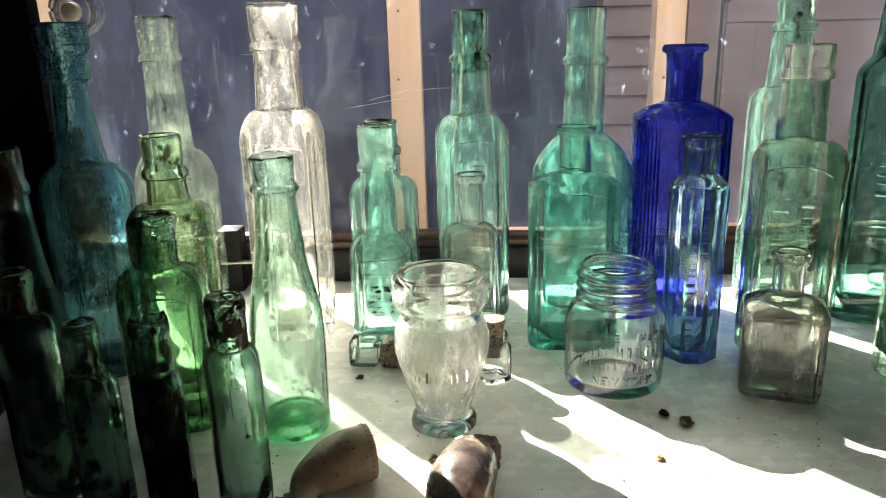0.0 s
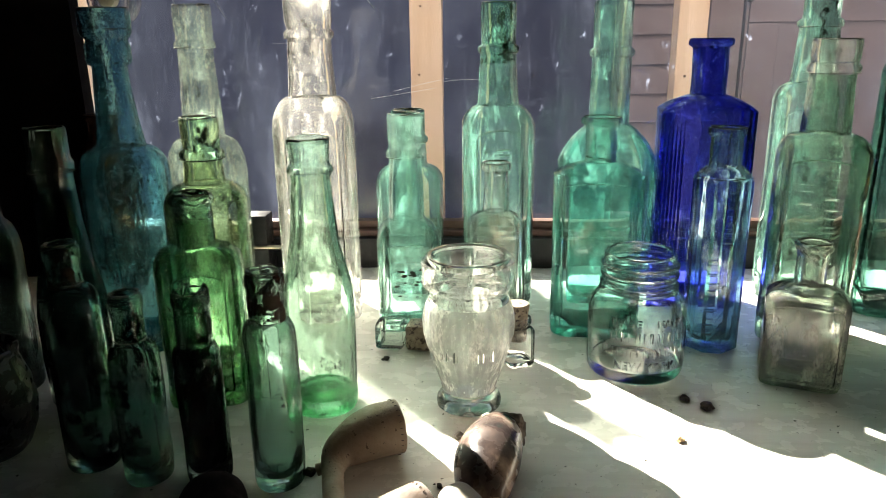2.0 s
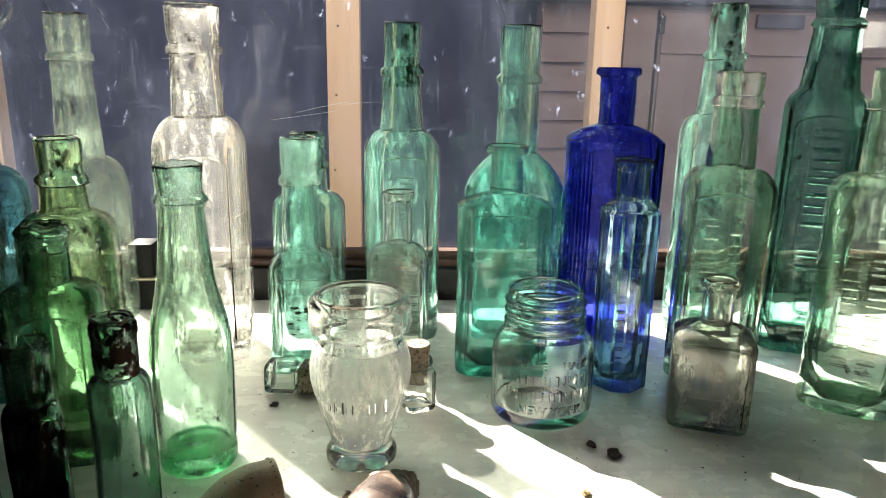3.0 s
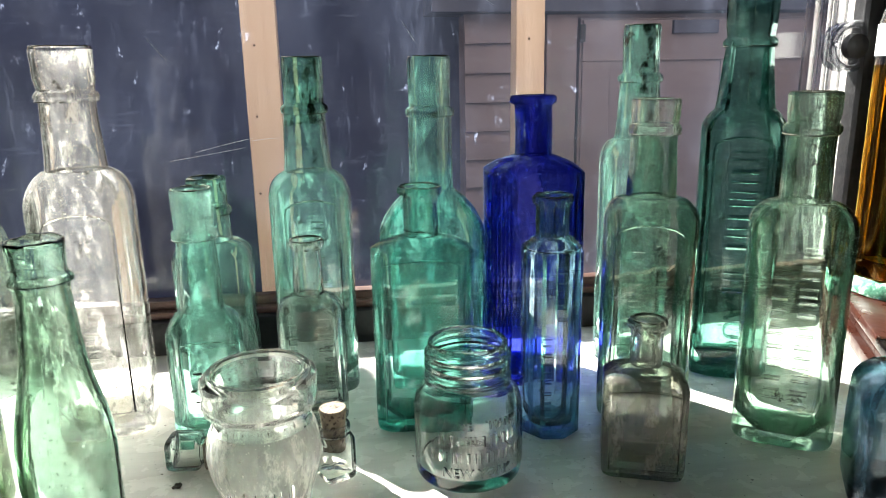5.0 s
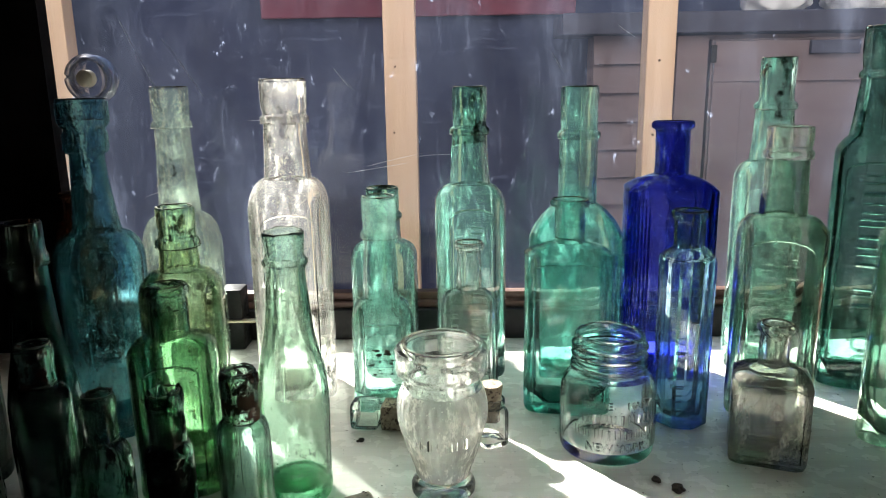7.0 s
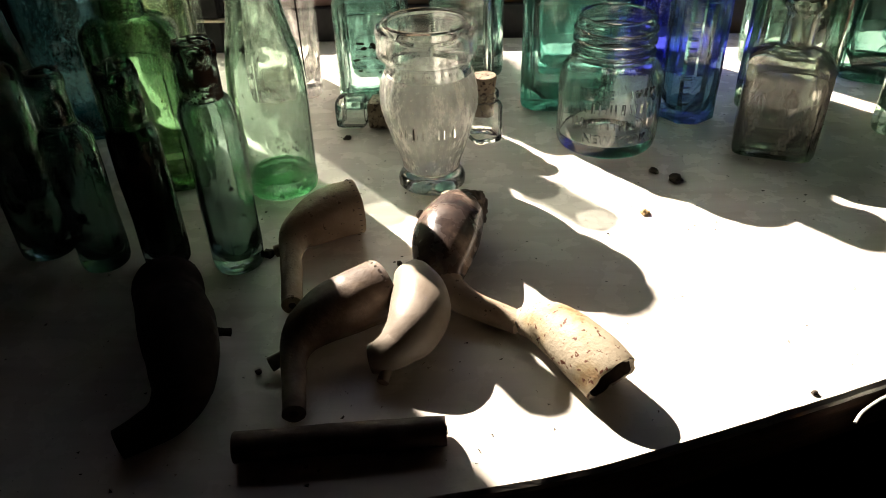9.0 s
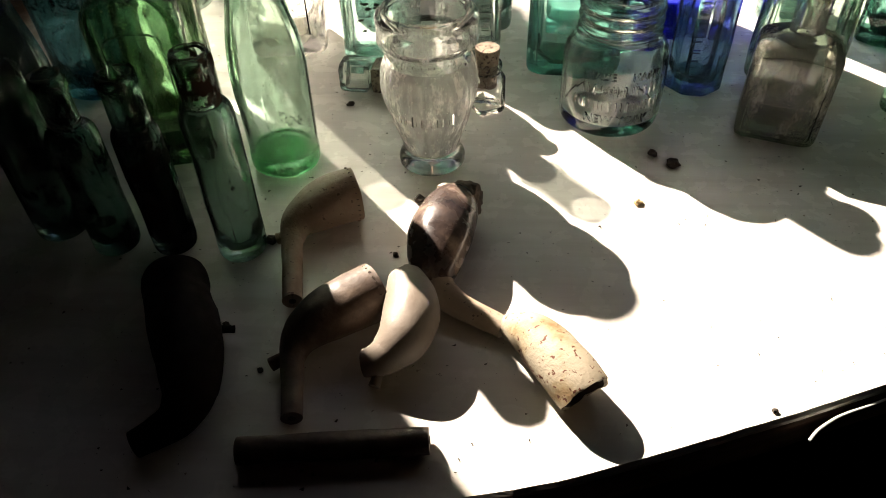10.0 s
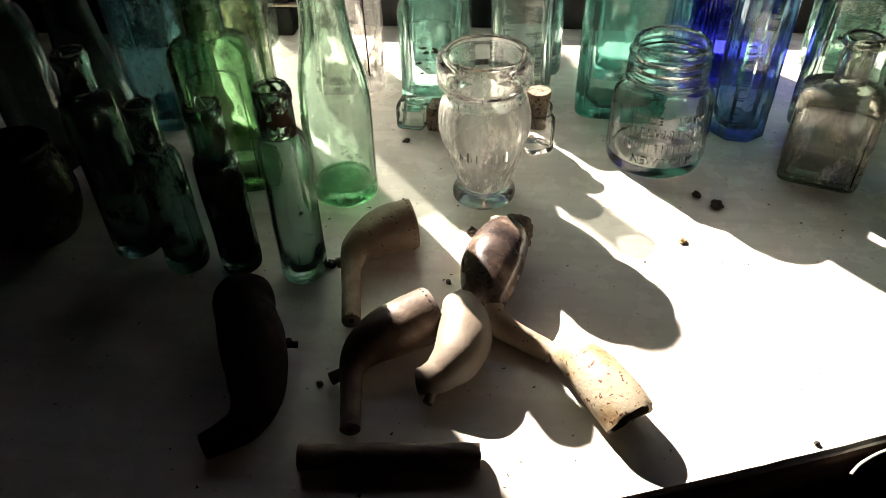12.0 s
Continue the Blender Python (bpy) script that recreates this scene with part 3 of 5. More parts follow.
def outdoors():
    bm = bmesh.new()
    box(bm, -60, 60, 0.701, 90, -0.80, -0.76)
    setting("ground", bm, M_GROUND, "grey paving outside the window")
    wall = thing("garden_wall", "dark blue grey painted garden wall in shade", "wall", kind="structure")
    # raised and run on behind the shed, out of view, to cut sky light
    for x in (-3.2, -1.2, 0.8, 2.8):
        part("panel", boxes((x, x + 1.9998, 1.95, 1.98, -0.76, 1.24)), M_NAVY, wall, smooth=False)
    for name, x0, x1, y0, y1 in (("fence_post", -0.114, -0.040, 1.70, 1.75), ("fence_post", 0.441, 0.500, 1.52, 1.57), ("fence_post", -0.935, -0.845, 1.70, 1.75)):
        p = thing(name, "planed pale pine post standing outside the window", "post", group="pine posts outside")
        part("shaft", boxes((x0, x1, y0, y1, -0.76, 1.12), bevel=0.003), M_POST, p, smooth=False)
        for k, z in enumerate((-0.05, 0.12, 0.27)):
            xx = x0 + 0.014 + 0.006 * k
            part("nail", tube(bmesh.new(), [(xx, y0 + 0.002, z), (xx, y0 - 0.0012, z)], 0.0028, 8), M_EDGE, p)
    # unseen wall added to keep low sky light off the left of the board
    setting("wall_neighbour", boxes((-0.95, 7.0, 3.2, 3.4, -0.76, 2.8)), M_NAVY, "unseen dark wall added to block sky light")
    rail = thing("cloth", "dark red cloth hung along the wall top", "cloth")
    part("drape", boxes((-0.45, 0.36, 1.925, 1.945, 0.40, 0.72), bevel=0.004), M_RED, rail, smooth=False)
    shed = thing("shed", "pinkish grey painted shed with lapped boards and a panelled door", "shed")
    part("wall", boxes((0.385, 2.6, 1.80, 1.88, -0.76, 0.335)), M_CLAD, shed, smooth=False)
    for i in range(16):
        z = -0.75 + i * 0.068
        if z > 0.31:
            break
        bm = bmesh.new()
        vs = [bm.verts.new(c) for c in ((0.383, 1.778, z), (0.575, 1.778, z), (0.575, 1.790, z + 0.066), (0.383, 1.790, z + 0.066), (0.383, 1.80, z), (0.575, 1.80, z), (0.575, 1.80, z + 0.066), (0.383, 1.80, z + 0.066))]
        for f in ((0, 1, 2, 3), (4, 7, 6, 5), (0, 4, 5, 1), (1, 5, 6, 2), (2, 6, 7, 3), (3, 7, 4, 0)):
            bm.faces.new([vs[k] for k in f])
        part("lap_board", bm, M_CLAD, shed, smooth=False)
    part("door_post", boxes((0.578, 0.652, 1.772, 1.80, -0.76, 0.333), bevel=0.002), M_CLAD, shed, smooth=False)
    door = part("door", boxes((0.660, 1.36, 1.776, 1.798, -0.74, 0.325), bevel=0.002), M_CLAD, shed, smooth=False)
    part("door_rail", boxes((0.665, 1.355, 1.768, 1.7755, 0.225, 0.320), bevel=0.002), M_CLAD, door, smooth=False)
    part("door_stile", boxes((0.665, 0.735, 1.768, 1.7755, -0.73, 0.224), bevel=0.002), M_CLAD, door, smooth=False)
    part("door_stile", boxes((1.02, 1.09, 1.768, 1.7755, -0.73, 0.224), bevel=0.002), M_CLAD, door, smooth=False)
    part("hinge", boxes((0.655, 0.668, 1.760, 1.7675, 0.27, 0.31), bevel=0.001), M_BLACK, door, smooth=False)
    part("name_board", boxes((0.885, 1.0, 1.755, 1.7675, 0.287, 0.318), bevel=0.002), M_BAND, door, smooth=False)
    part("fascia", boxes((0.30, 2.6, 1.74, 1.90, 0.337, 0.385), bevel=0.003), M_BAND, shed, "dark painted fascia board", smooth=False)
    rnd = random.Random(4)
    for x, w, h in ((0.73, 0.16, 0.075), (0.93, 0.17, 0.085)):
        b = thing("wrapped_parcel", "crumpled white plastic wrapped parcel on the shed ledge", "parcel", group="parcels on the ledge")
        bm = bmesh.new()
        bmesh.ops.create_icosphere(bm, subdivisions=4, radius=1.0)
        for v in bm.verts:
            d = 1 + 0.22 * noise.noise(v.co * 2.6 + Vector((x * 9, 0, 0))) + 0.08 * noise.noise(v.co * 8)
            c = v.co * d
            c = Vector((max(-0.85, min(0.85, c.x)), max(-0.8, min(0.8, c.y)), max(-0.72, min(0.9, c.z))))
            v.co = (x + 0.085 + c.x * w * 0.55, 1.81 + c.y * 0.06, 0.386 + (c.z + 0.72) * h * 0.62)
        part("wrap", bm, M_BAG, b, smooth=True, sharp=180)


outdoors()

# ---- bottles ----


def roughen(bm, amount, scale, seed):
    for v in bm.verts:
        v.co += Vector((noise.noise(v.co * scale + Vector((seed, 0, 0))), noise.noise(v.co * scale + Vector((0, seed, 5))), noise.noise(v.co * scale + Vector((9, 0, seed))))) * amount


def profile(h, w, d, r, z_sh, z_nk, neck0, neck1, lip, ring=None, lip_r=None, foot=0.93, taper=1.0, slant=0.0):
    """Levels of a bottle: half widths from foot to lip. ring: height of the collar; lip: 'band' or 'flange'; slant: 0 for a round shoulder, 1 for a straight sloping one."""
    w, d = w / 2, d / 2
    neck0, neck1 = neck0 / 2, neck1 / 2
    lip_r = (lip_r or neck1 * 2.2) / 2
    lv = [(0.0, w * foot * taper, d * foot * taper, min(1, r + 0.1)), (0.0012, w * (foot + 0.04) * taper, d * (foot + 0.04) * taper, r), (0.0035, w * 0.995 * taper, d * 0.995 * taper, r)]
    for i in range(1, 9):
        f = i / 8
        s = taper + (1 - taper) * f
        z = 0.0035 + (z_sh - 0.0035) * f
        lv.append((z, w * s, d * s, r))
    for i in range(1, 9):
        a = math.pi / 2 * i / 8
        f = (1 - math.cos(a)) * (1 - slant) + slant * i / 8
        z = z_sh + (z_nk - z_sh) * (math.sin(a) * (1 - slant) + slant * (i / 8) ** 0.85)
        lv.append((z, w + (neck0 - w) * f, d + (neck0 - d) * f, r + (1 - r) * min(1, f * 1.6)))
    z_end = ring - 0.0035 if ring else h - 0.0065
    for i in range(1, 6):
        f = i / 5
        lv.append((z_nk + 0.001 + (z_end - z_nk - 0.001) * f, neck0 + (neck1 - neck0) * (f ** 0.7), neck0 + (neck1 - neck0) * (f ** 0.7), 1.0))
    if lip == "band":
        rr = max(lip_r, neck1 + 0.0012) + 0.0008
        for dz, q in ((-0.0022, neck1 + (rr - neck1) * 0.7), (-0.0008, rr), (0.0008, rr), (0.0022, neck1 + (rr - neck1) * 0.5), (0.0034, neck1 * 0.5 + lip_r * 0.45)):
            lv.append((ring + dz, q, q, 1.0))
        for f in (0.25, 0.5, 0.75, 0.95):
            lv.append((ring + 0.0034 + (h - ring - 0.0034) * f, lip_r * (0.97 + 0.03 * f), lip_r * (0.97 + 0.03 * f), 1.0))
        lv.append((h, lip_r * 0.985, lip_r * 0.985, 1.0))
    else:
        lv += [(h - 0.0052, neck1 * 1.06, neck1 * 1.06, 1.0), (h - 0.0042, lip_r * 0.96, lip_r * 0.96, 1.0), (h - 0.0032, lip_r, lip_r, 1.0), (h - 0.0012, lip_r, lip_r, 1.0), (h - 0.0003, lip_r * 0.97, lip_r * 0.97, 1.0)]
    return lv


count = [0]
FILMS = {"aqua_glass": F_TEAL, "deep_teal_glass": F_TEAL, "sea_green_glass": F_TEAL, "petrol_blue_glass": F_TEAL, "pale_green_glass": F_GREEN, "leaf_green_glass": F_OCHRE, "yellow_green_glass": F_OCHRE, "soda_green_glass": F_GREEN, "frosted_clear_glass": F_HEAVY, "smoky_clear_glass": F_GREEN, "cobalt_glass": F_BLUE, "ice_blue_glass": F_BLUE, "vial_glass": F_SHADE, "stained_vial_glass": F_SHADE, "dark_bottle_glass": F_SHADE, "ink_blue_glass": F_BLUE, "brown_glass": F_SHADE}


def grime_ring(radius, z, size, seed, gaps=0.1):
    """Uneven crust of dirt round a lip or collar."""
    bm = bmesh.new()
    n = 40
    rows = []
    for i in range(n):
        a = 2 * math.pi * i / n
        v = noise.noise(Vector((math.cos(a) * 2.4, math.sin(a) * 2.4, seed * 3.7))) + 0.5 * noise.noise(Vector((math.cos(a) * 9, math.sin(a) * 9, seed)))
        r = size * max(0.05, 0.55 + v - gaps)
        ring = []
        for j in range(6):
            b = 2 * math.pi * j / 6
            ring.append(bm.verts.new(((radius + r * math.cos(b)) * math.cos(a), (radius + r * math.cos(b)) * math.sin(a), z + r * 0.8 * math.sin(b))))
        rows.append(ring)
    for i in range(n):
        a, b = rows[i], rows[(i + 1) % n]
        for j in range(6):
            bm.faces.new((a[j], a[(j + 1) % 6], b[(j + 1) % 6], b[j]))
    return bm


def bottle(name, label, x, y, rot, levels, mat, lip_mat=None, split=None, wall=0.0026, base=0.006, k=6, warp=None, lip_label="", category="bottle", lean=(0, 0), group="old glass bottles", ragged=0.0, grime=1.0, dust=None, edges=True):
    count[0] += 1
    t = thing(name, label, category, pose(x, y, 0.0004, lean[0], lean[1], rot), group=group)
    widest = max(lv[1] for lv in levels)
    sides = max(lv[0] for lv in levels if lv[1] > widest * 0.98)
    lo, hi = shell(levels, wall, base, k, split, warp, seed=count[0], flat=sides if levels[len(levels) // 4][3] < 0.9 else 0.0)
    body = part("body", lo, mat, t)
    body.data.materials.append(flat_glass(mat))
    part("dust_film", skin(levels, k), dust or FILMS.get(mat.name, F_LIGHT), t, "dusty film on the glass")
    mid = levels[len(levels) // 4]
    c = mid[3] * min(mid[1], mid[2])
    if mid[3] < 0.8 and edges:
        rad = 0.0009 + 0.05 * c
        for sx in (-1, 1):
            for sy in (-1, 1):
                pts = []
                for z, hx, hy, r in levels[2:]:
                    if hx < mid[1] * 0.62 or (pts and z - pts[-1][2] < 0.0015):
                        continue
                    cc = r * min(hx, hy)
                    pts.append((sx * (hx - cc * 0.293 - rad * 0.9), sy * (hy - cc * 0.293 - rad * 0.9), z))
                part("edge", tube(bmesh.new(), pts, [0.0002] + [rad] * (len(pts) - 2) + [0.0002], 10), thick_glass(mat), t)
    if base > 0.0055 and mat.name != "soda_green_glass" or mid[3] < 0.8:
        z0, hx, hy, r = levels[0]
        rows = [(z0 + 0.0005, 0.80), (z0 + 0.0010, 0.92), (z0 + base * 0.45, 0.945), (z0 + base * 0.75, 0.90), (z0 + base * 0.62, 0.4)]
        bm = bmesh.new()
        rings = [[bm.verts.new((x * f, y * f, z)) for x, y in outline(mid[1] - wall * 0.2, mid[2] - wall * 0.2, min(1, r), k)] for z, f in rows]
        for a, b in zip(rings, rings[1:]):
            for j in range(len(a)):
                bm.faces.new((a[j], a[(j + 1) % len(a)], b[(j + 1) % len(a)], b[j]))
        bm.faces.new(rings[0][::-1])
        bm.faces.new(rings[-1])
        part("base", bm, thick_glass(mat), t, "thick glass base")
    if hi is not None:
        if ragged:
            top = max(v.co.z for v in hi.verts)
            for v in hi.verts:
                if v.co.z > top - 0.004:
                    a = math.atan2(v.co.y, v.co.x)
                    v.co.z += ragged * (noise.noise(Vector((math.cos(a) * 2.2, math.sin(a) * 2.2, count[0] * 3.1))) - 0.2)
        part("lip", hi, lip_mat or mat, t, lip_label)
        if grime:
            z, hx = levels[-1][0], levels[-1][1]
            part("grime", grime_ring(hx - wall * 0.45, z + wall * 0.2, 0.0009 * grime, count[0], 0.15), M_SOIL, t, "dark crust of soil on the lip")
            zc = max((lv for lv in levels if split < lv[0] < z - 0.008), key=lambda lv: lv[1], default=None)
            if zc:
                part("grime", grime_ring(zc[1] - 0.0003, zc[0] - 0.0018, 0.0007 * grime, count[0] + 40, 0.25), M_SOIL, t, "dark crust of soil under the collar")
    return t


def bottles():
    # back row by the window
    b = bottle("sauce_bottle", "tall frosted clear glass sauce bottle with panelled sides by the window", -0.071, 0.522, 8,
               profile(0.232, 0.056, 0.050, 0.42, 0.140, 0.163, 0.034, 0.030, "band", 0.205, 0.033), M_CLEAR, M_CLEAR, 0.2015, k=6)
    part("panel_border", arch_bead(0.018, 0.016, 0.140, -0.0252), M_CLEAR, b)
    letter_bars(b, M_MARK, -0.0250, 0.0, 0.105, 7, 0.009, (0.006, 0.008), thick=0.0006)

    bottle("tall_bottle", "tall round pale green bottle with a cloudy film", -0.178, 0.588, 0,
           profile(0.228, 0.063, 0.063, 1.0, 0.100, 0.126, 0.034, 0.027, "band", 0.199, 0.030), M_PALE, M_PALE, 0.195, k=8)
    lv = [r for r in profile(0.221, 0.056, 0.056, 1.0, 0.118, 0.137, 0.030, 0.0195, "band", 0.198, 0.030, taper=0.9) if r[0] < 0.186]
    lv += [(z, r, r, 1.0) for z, r in ((0.187, 0.0104), (0.1885, 0.0128), (0.1910, 0.0136), (0.1990, 0.0136), (0.2010, 0.0130), (0.2030, 0.0122), (0.2050, 0.0140), (0.2070, 0.0152), (0.2110, 0.0155), (0.2160, 0.0153), (0.2195, 0.0152), (0.2210, 0.0148))]
    bottle("round_bottle", "large round petrol blue bottle with a pebbled surface", -0.184, 0.462, 0,
           lv, M_PETROL, M_PETROL, 0.1872, k=8, lip_label="double ringed blue lip", dust=F_PEBBLE)
    b = bottle("chamfered_bottle", "yellow green glass bottle with a stained neck", -0.118, 0.428, 12,
               profile(0.158, 0.048, 0.034, 0.55, 0.106, 0.120, 0.0245, 0.0225, "band", 0.137, 0.0225), M_OLIVE, M_LIP, 0.133, k=5, ragged=0.0012)
    b = bottle("flask_bottle", "flat leaf green bottle with a broken neck", -0.109, 0.384, 14,
               profile(0.122, 0.047, 0.030, 0.70, 0.083, 0.094, 0.0215, 0.0205, "band", 0.119, 0.0205), M_GREEN, M_LIP, 0.108, k=5, ragged=0.003)
    part("panel_border", arch_bead(0.014, 0.010, 0.080, -0.0152, 0.0006), M_GREEN, b)

    b = bottle("slender_bottle", "slender pale green bottle with sloping shoulders and a thick green base", -0.0415, 0.378, 0,
               [(0.0, 0.0178, 0.0178, 1), (0.001, 0.0188, 0.0188, 1), (0.004, 0.0193, 0.0193, 1), (0.0095, 0.0193, 0.0193, 1), (0.0120, 0.0187, 0.0187, 1), (0.0145, 0.0191, 0.0191, 1), (0.030, 0.0197, 0.0197, 1), (0.048, 0.0200, 0.0200, 1), (0.060, 0.0199, 0.0199, 1), (0.068, 0.0193, 0.0193, 1), (0.076, 0.0180, 0.0180, 1), (0.084, 0.0162, 0.0162, 1), (0.092, 0.0146, 0.0146, 1), (0.100, 0.0132, 0.0132, 1), (0.108, 0.0122, 0.0122, 1), (0.116, 0.0114, 0.0114, 1), (0.124, 0.0108, 0.0108, 1), (0.132, 0.0104, 0.0104, 1), (0.1345, 0.0112, 0.0112, 1), (0.1355, 0.0124, 0.0124, 1), (0.1370, 0.0124, 0.0124, 1), (0.1385, 0.0112, 0.0112, 1), (0.1400, 0.0104, 0.0104, 1), (0.146, 0.0108, 0.0108, 1), (0.150, 0.0112, 0.0112, 1), (0.1525, 0.0113, 0.0113, 1)],
               M_SODA, M_SEA, 0.1333, k=8, wall=0.0022, base=0.009, lip_label="darker green stained lip", ragged=0.0012, grime=0.2)
    part("base", tube(bmesh.new(), [(0, 0, 0.0012), (0, 0, 0.0040), (0, 0, 0.0105)], [0.0165, 0.0172, 0.0170], 32), M_BASE, b, "thick emerald green base")

    b = bottle("small_sauce_bottle", "small square teal glass bottle with flakes of old label", -0.004, 0.500, 6,
               profile(0.152, 0.043, 0.032, 0.40, 0.068, 0.080, 0.0255, 0.0225, "band", 0.126, 0.0240, slant=0.50), M_SEA, M_PALE, 0.122, k=5, ragged=0.0015)
    part("panel_border", arch_bead(0.0135, 0.008, 0.064, -0.0163, 0.0007, 0.1), M_SEA, b)
    rnd = random.Random(5)
    for i in range(14):
        bm = bmesh.new()
        x, z, s = rnd.uniform(-0.010, 0.010), rnd.uniform(0.026, 0.050), rnd.uniform(0.0008, 0.0026)
        pts = [bm.verts.new((x + s * rnd.uniform(0.6, 1.2) * math.cos(a), -0.01625, z + 0.45 * s * rnd.uniform(0.6, 1.3) * math.sin(a))) for a in (2 * math.pi * j / 9 for j in range(9))]
        f = bm.faces.new(pts)
        ext = bmesh.ops.extrude_face_region(bm, geom=[f])
        bmesh.ops.translate(bm, vec=(0, -0.0004, 0), verts=[v for v in ext["geom"] if isinstance(v, bmesh.types.BMVert)])
        part("label_flake", bm, M_SOIL, b, "dark flake of an old label", smooth=False)
    bottle("oval_bottle", "pale aqua square shouldered bottle against the window", -0.009, 0.578, 2,
           profile(0.147, 0.053, 0.034, 0.5, 0.090, 0.104, 0.029, 0.026, "band", 0.125, 0.0265), M_AQUA, M_LIP, 0.121, k=5)
    b = bottle("medicine_bottle", "small clear embossed medicine bottle with a flanged lip", 0.059, 0.508, 2,
               profile(0.117, 0.041, 0.025, 0.45, 0.072, 0.083, 0.0185, 0.0165, "flange", None, 0.0215, slant=0.30), M_THINGREEN, M_WHITE, 0.109, k=5, dust=F_LIGHT)
    letter_bars(b, M_SODA, -0.0127, -0.011, 0.066, 6, 0.0070, (0.0045, 0.0050))
    letter_bars(b, M_SODA, -0.0127, 0.010, 0.050, 5, 0.0070, (0.0045, 0.0050))

    b = bottle("tall_sauce_bottle", "tall aqua glass sauce bottle with a blackened lip", 0.061, 0.556, 4,
               profile(0.225, 0.053, 0.042, 0.5, 0.138, 0.153, 0.031, 0.0265, "band", 0.193, 0.0255, slant=0.30), M_AQUA, M_LIP, 0.180, k=6, ragged=0.0012, lip_label="lip with black stains")
    part("panel_border", arch_bead(0.017, 0.016, 0.136, -0.0213), M_AQUA, b)
    letter_bars(b, M_AQUA, -0.0212, 0.003, 0.120, 10, 0.0095, (0.006, 0.008))
    b = bottle("long_necked_bottle", "flat deep green bottle with a long bubbled neck", 0.141, 0.541, -4,
               profile(0.224, 0.070, 0.038, 0.6, 0.112, 0.140, 0.029, 0.0275, "band", 0.190, 0.0275, slant=0.60), M_DEEP, M_SEA, 0.150, k=6, ragged=0.0014, lip_label="pale bubbled glass neck")
    b = bottle("pharmacy_bottle", "flat sea green pharmacy bottle with a flanged lip", 0.128, 0.490, -5,
               profile(0.150, 0.061, 0.034, 0.55, 0.112, 0.121, 0.0205, 0.0200, "flange", None, 0.0270, slant=0.60), M_DEEP, M_SEA, 0.122, k=6)
    part("panel_border", arch_bead(0.024, 0.008, 0.109, -0.0173, 0.0006, 0.15), M_DEEP, b)

    b = bottle("poison_bottle", "cobalt blue ribbed bottle with a flat flanged lip", 0.211, 0.545, -10,
               profile(0.198, 0.066, 0.044, 0.30, 0.149, 0.160, 0.0245, 0.0245, "flange", None, 0.0310, slant=0.70), M_COBALT, k=5, wall=0.003)
    for sgn in (-1, 1):
        for i in range(6):
            xx = sgn * (0.0155 + 0.0026 * i)
            part("rib", tube(bmesh.new(), [(xx, -0.0219, 0.010), (xx, -0.0221, 0.03), (xx, -0.0221, 0.12), (xx, -0.0219, 0.144)], [0.0002, 0.0009, 0.0009, 0.0002], 6), M_COBALT, b)
    b = bottle("panelled_bottle", "slim eight sided ice blue bottle with moulded lettering", 0.202, 0.467, -8,
               profile(0.1455, 0.034, 0.034, 0.55, 0.114, 0.122, 0.0200, 0.0195, "flange", None, 0.0240, foot=0.95, slant=0.60), M_ICE, M_AQUA, 0.116, k=1)
    letter_bars(b, M_ICE, -0.0170, -0.004, 0.062, 7, 0.0080, (0.0058, 0.0052))
    letter_bars(b, M_ICE, -0.0170, 0.004, 0.106, 5, 0.0075, (0.0052, 0.0050))

    b = bottle("tall_stained_bottle", "tall aqua bottle with a banded stained neck by the window", 0.294, 0.567, -18,
               profile(0.243, 0.051, 0.040, 0.5, 0.150, 0.166, 0.032, 0.0275, "band", 0.208, 0.0255), M_AQUA, M_AQUA_CRUST, 0.200, k=6, ragged=0.001)
    part("panel_border", arch_bead(0.017, 0.016, 0.148, -0.0203), M_AQUA, b)
    b = bottle("embossed_sauce_bottle", "pale green embossed bottle with a clear banded lip", 0.268, 0.482, -22,
               profile(0.197, 0.055, 0.044, 0.45, 0.126, 0.140, 0.0290, 0.0270, "band", 0.180, 0.0285), M_FLASK, M_WHITE, 0.175, k=6, dust=F_FAINT)
    part("panel_border", arch_bead(0.020, 0.014, 0.126, -0.0223), M_SODA, b)
    letter_bars(b, M_MARK, -0.0222, 0.008, 0.112, 8, 0.0100, (0.0062, 0.0080))
    letter_bars(b, M_MARK, -0.0222, -0.007, 0.108, 6, 0.0100, (0.0062, 0.0080))
    b = bottle("square_ink_bottle", "small square smoky clear bottle with a dirt line", 0.240, 0.416, -20,
               profile(0.086, 0.044, 0.034, 0.22, 0.052, 0.061, 0.0170, 0.0165, "flange", None, 0.0205, slant=0.50), M_SMOKE, M_SMOKE, 0.058, k=4, wall=0.0032, dust=F_BEIGE)
    part("panel_border", arch_bead(0.018, 0.006, 0.052, -0.0172, 0.0006, 0.15), M_SMOKE, b)

    b = bottle("tall_embossed_bottle", "tall deep green eight sided sauce bottle with raised lettering", 0.354, 0.532, -26,
               profile(0.262, 0.053, 0.045, 0.50, 0.175, 0.187, 0.0380, 0.0300, "band", 0.230, 0.0320, slant=0.60), M_BOTTLE, M_BOTTLE, 0.225, k=2, lip_label="thick deep green lip", dust=F_THIN)
    part("panel_border", arch_bead(0.0185, 0.022, 0.170, -0.0228), M_BOTTLE, b)
    letter_bars(b, M_BOTTLE, -0.0226, 0.002, 0.158, 10, 0.0103, (0.0078, 0.0165), drop=(7,))
    word(b, M_BOTTLE, "SAUCE", 0.0205, (0.002, -0.0229, 0.036), down=True)
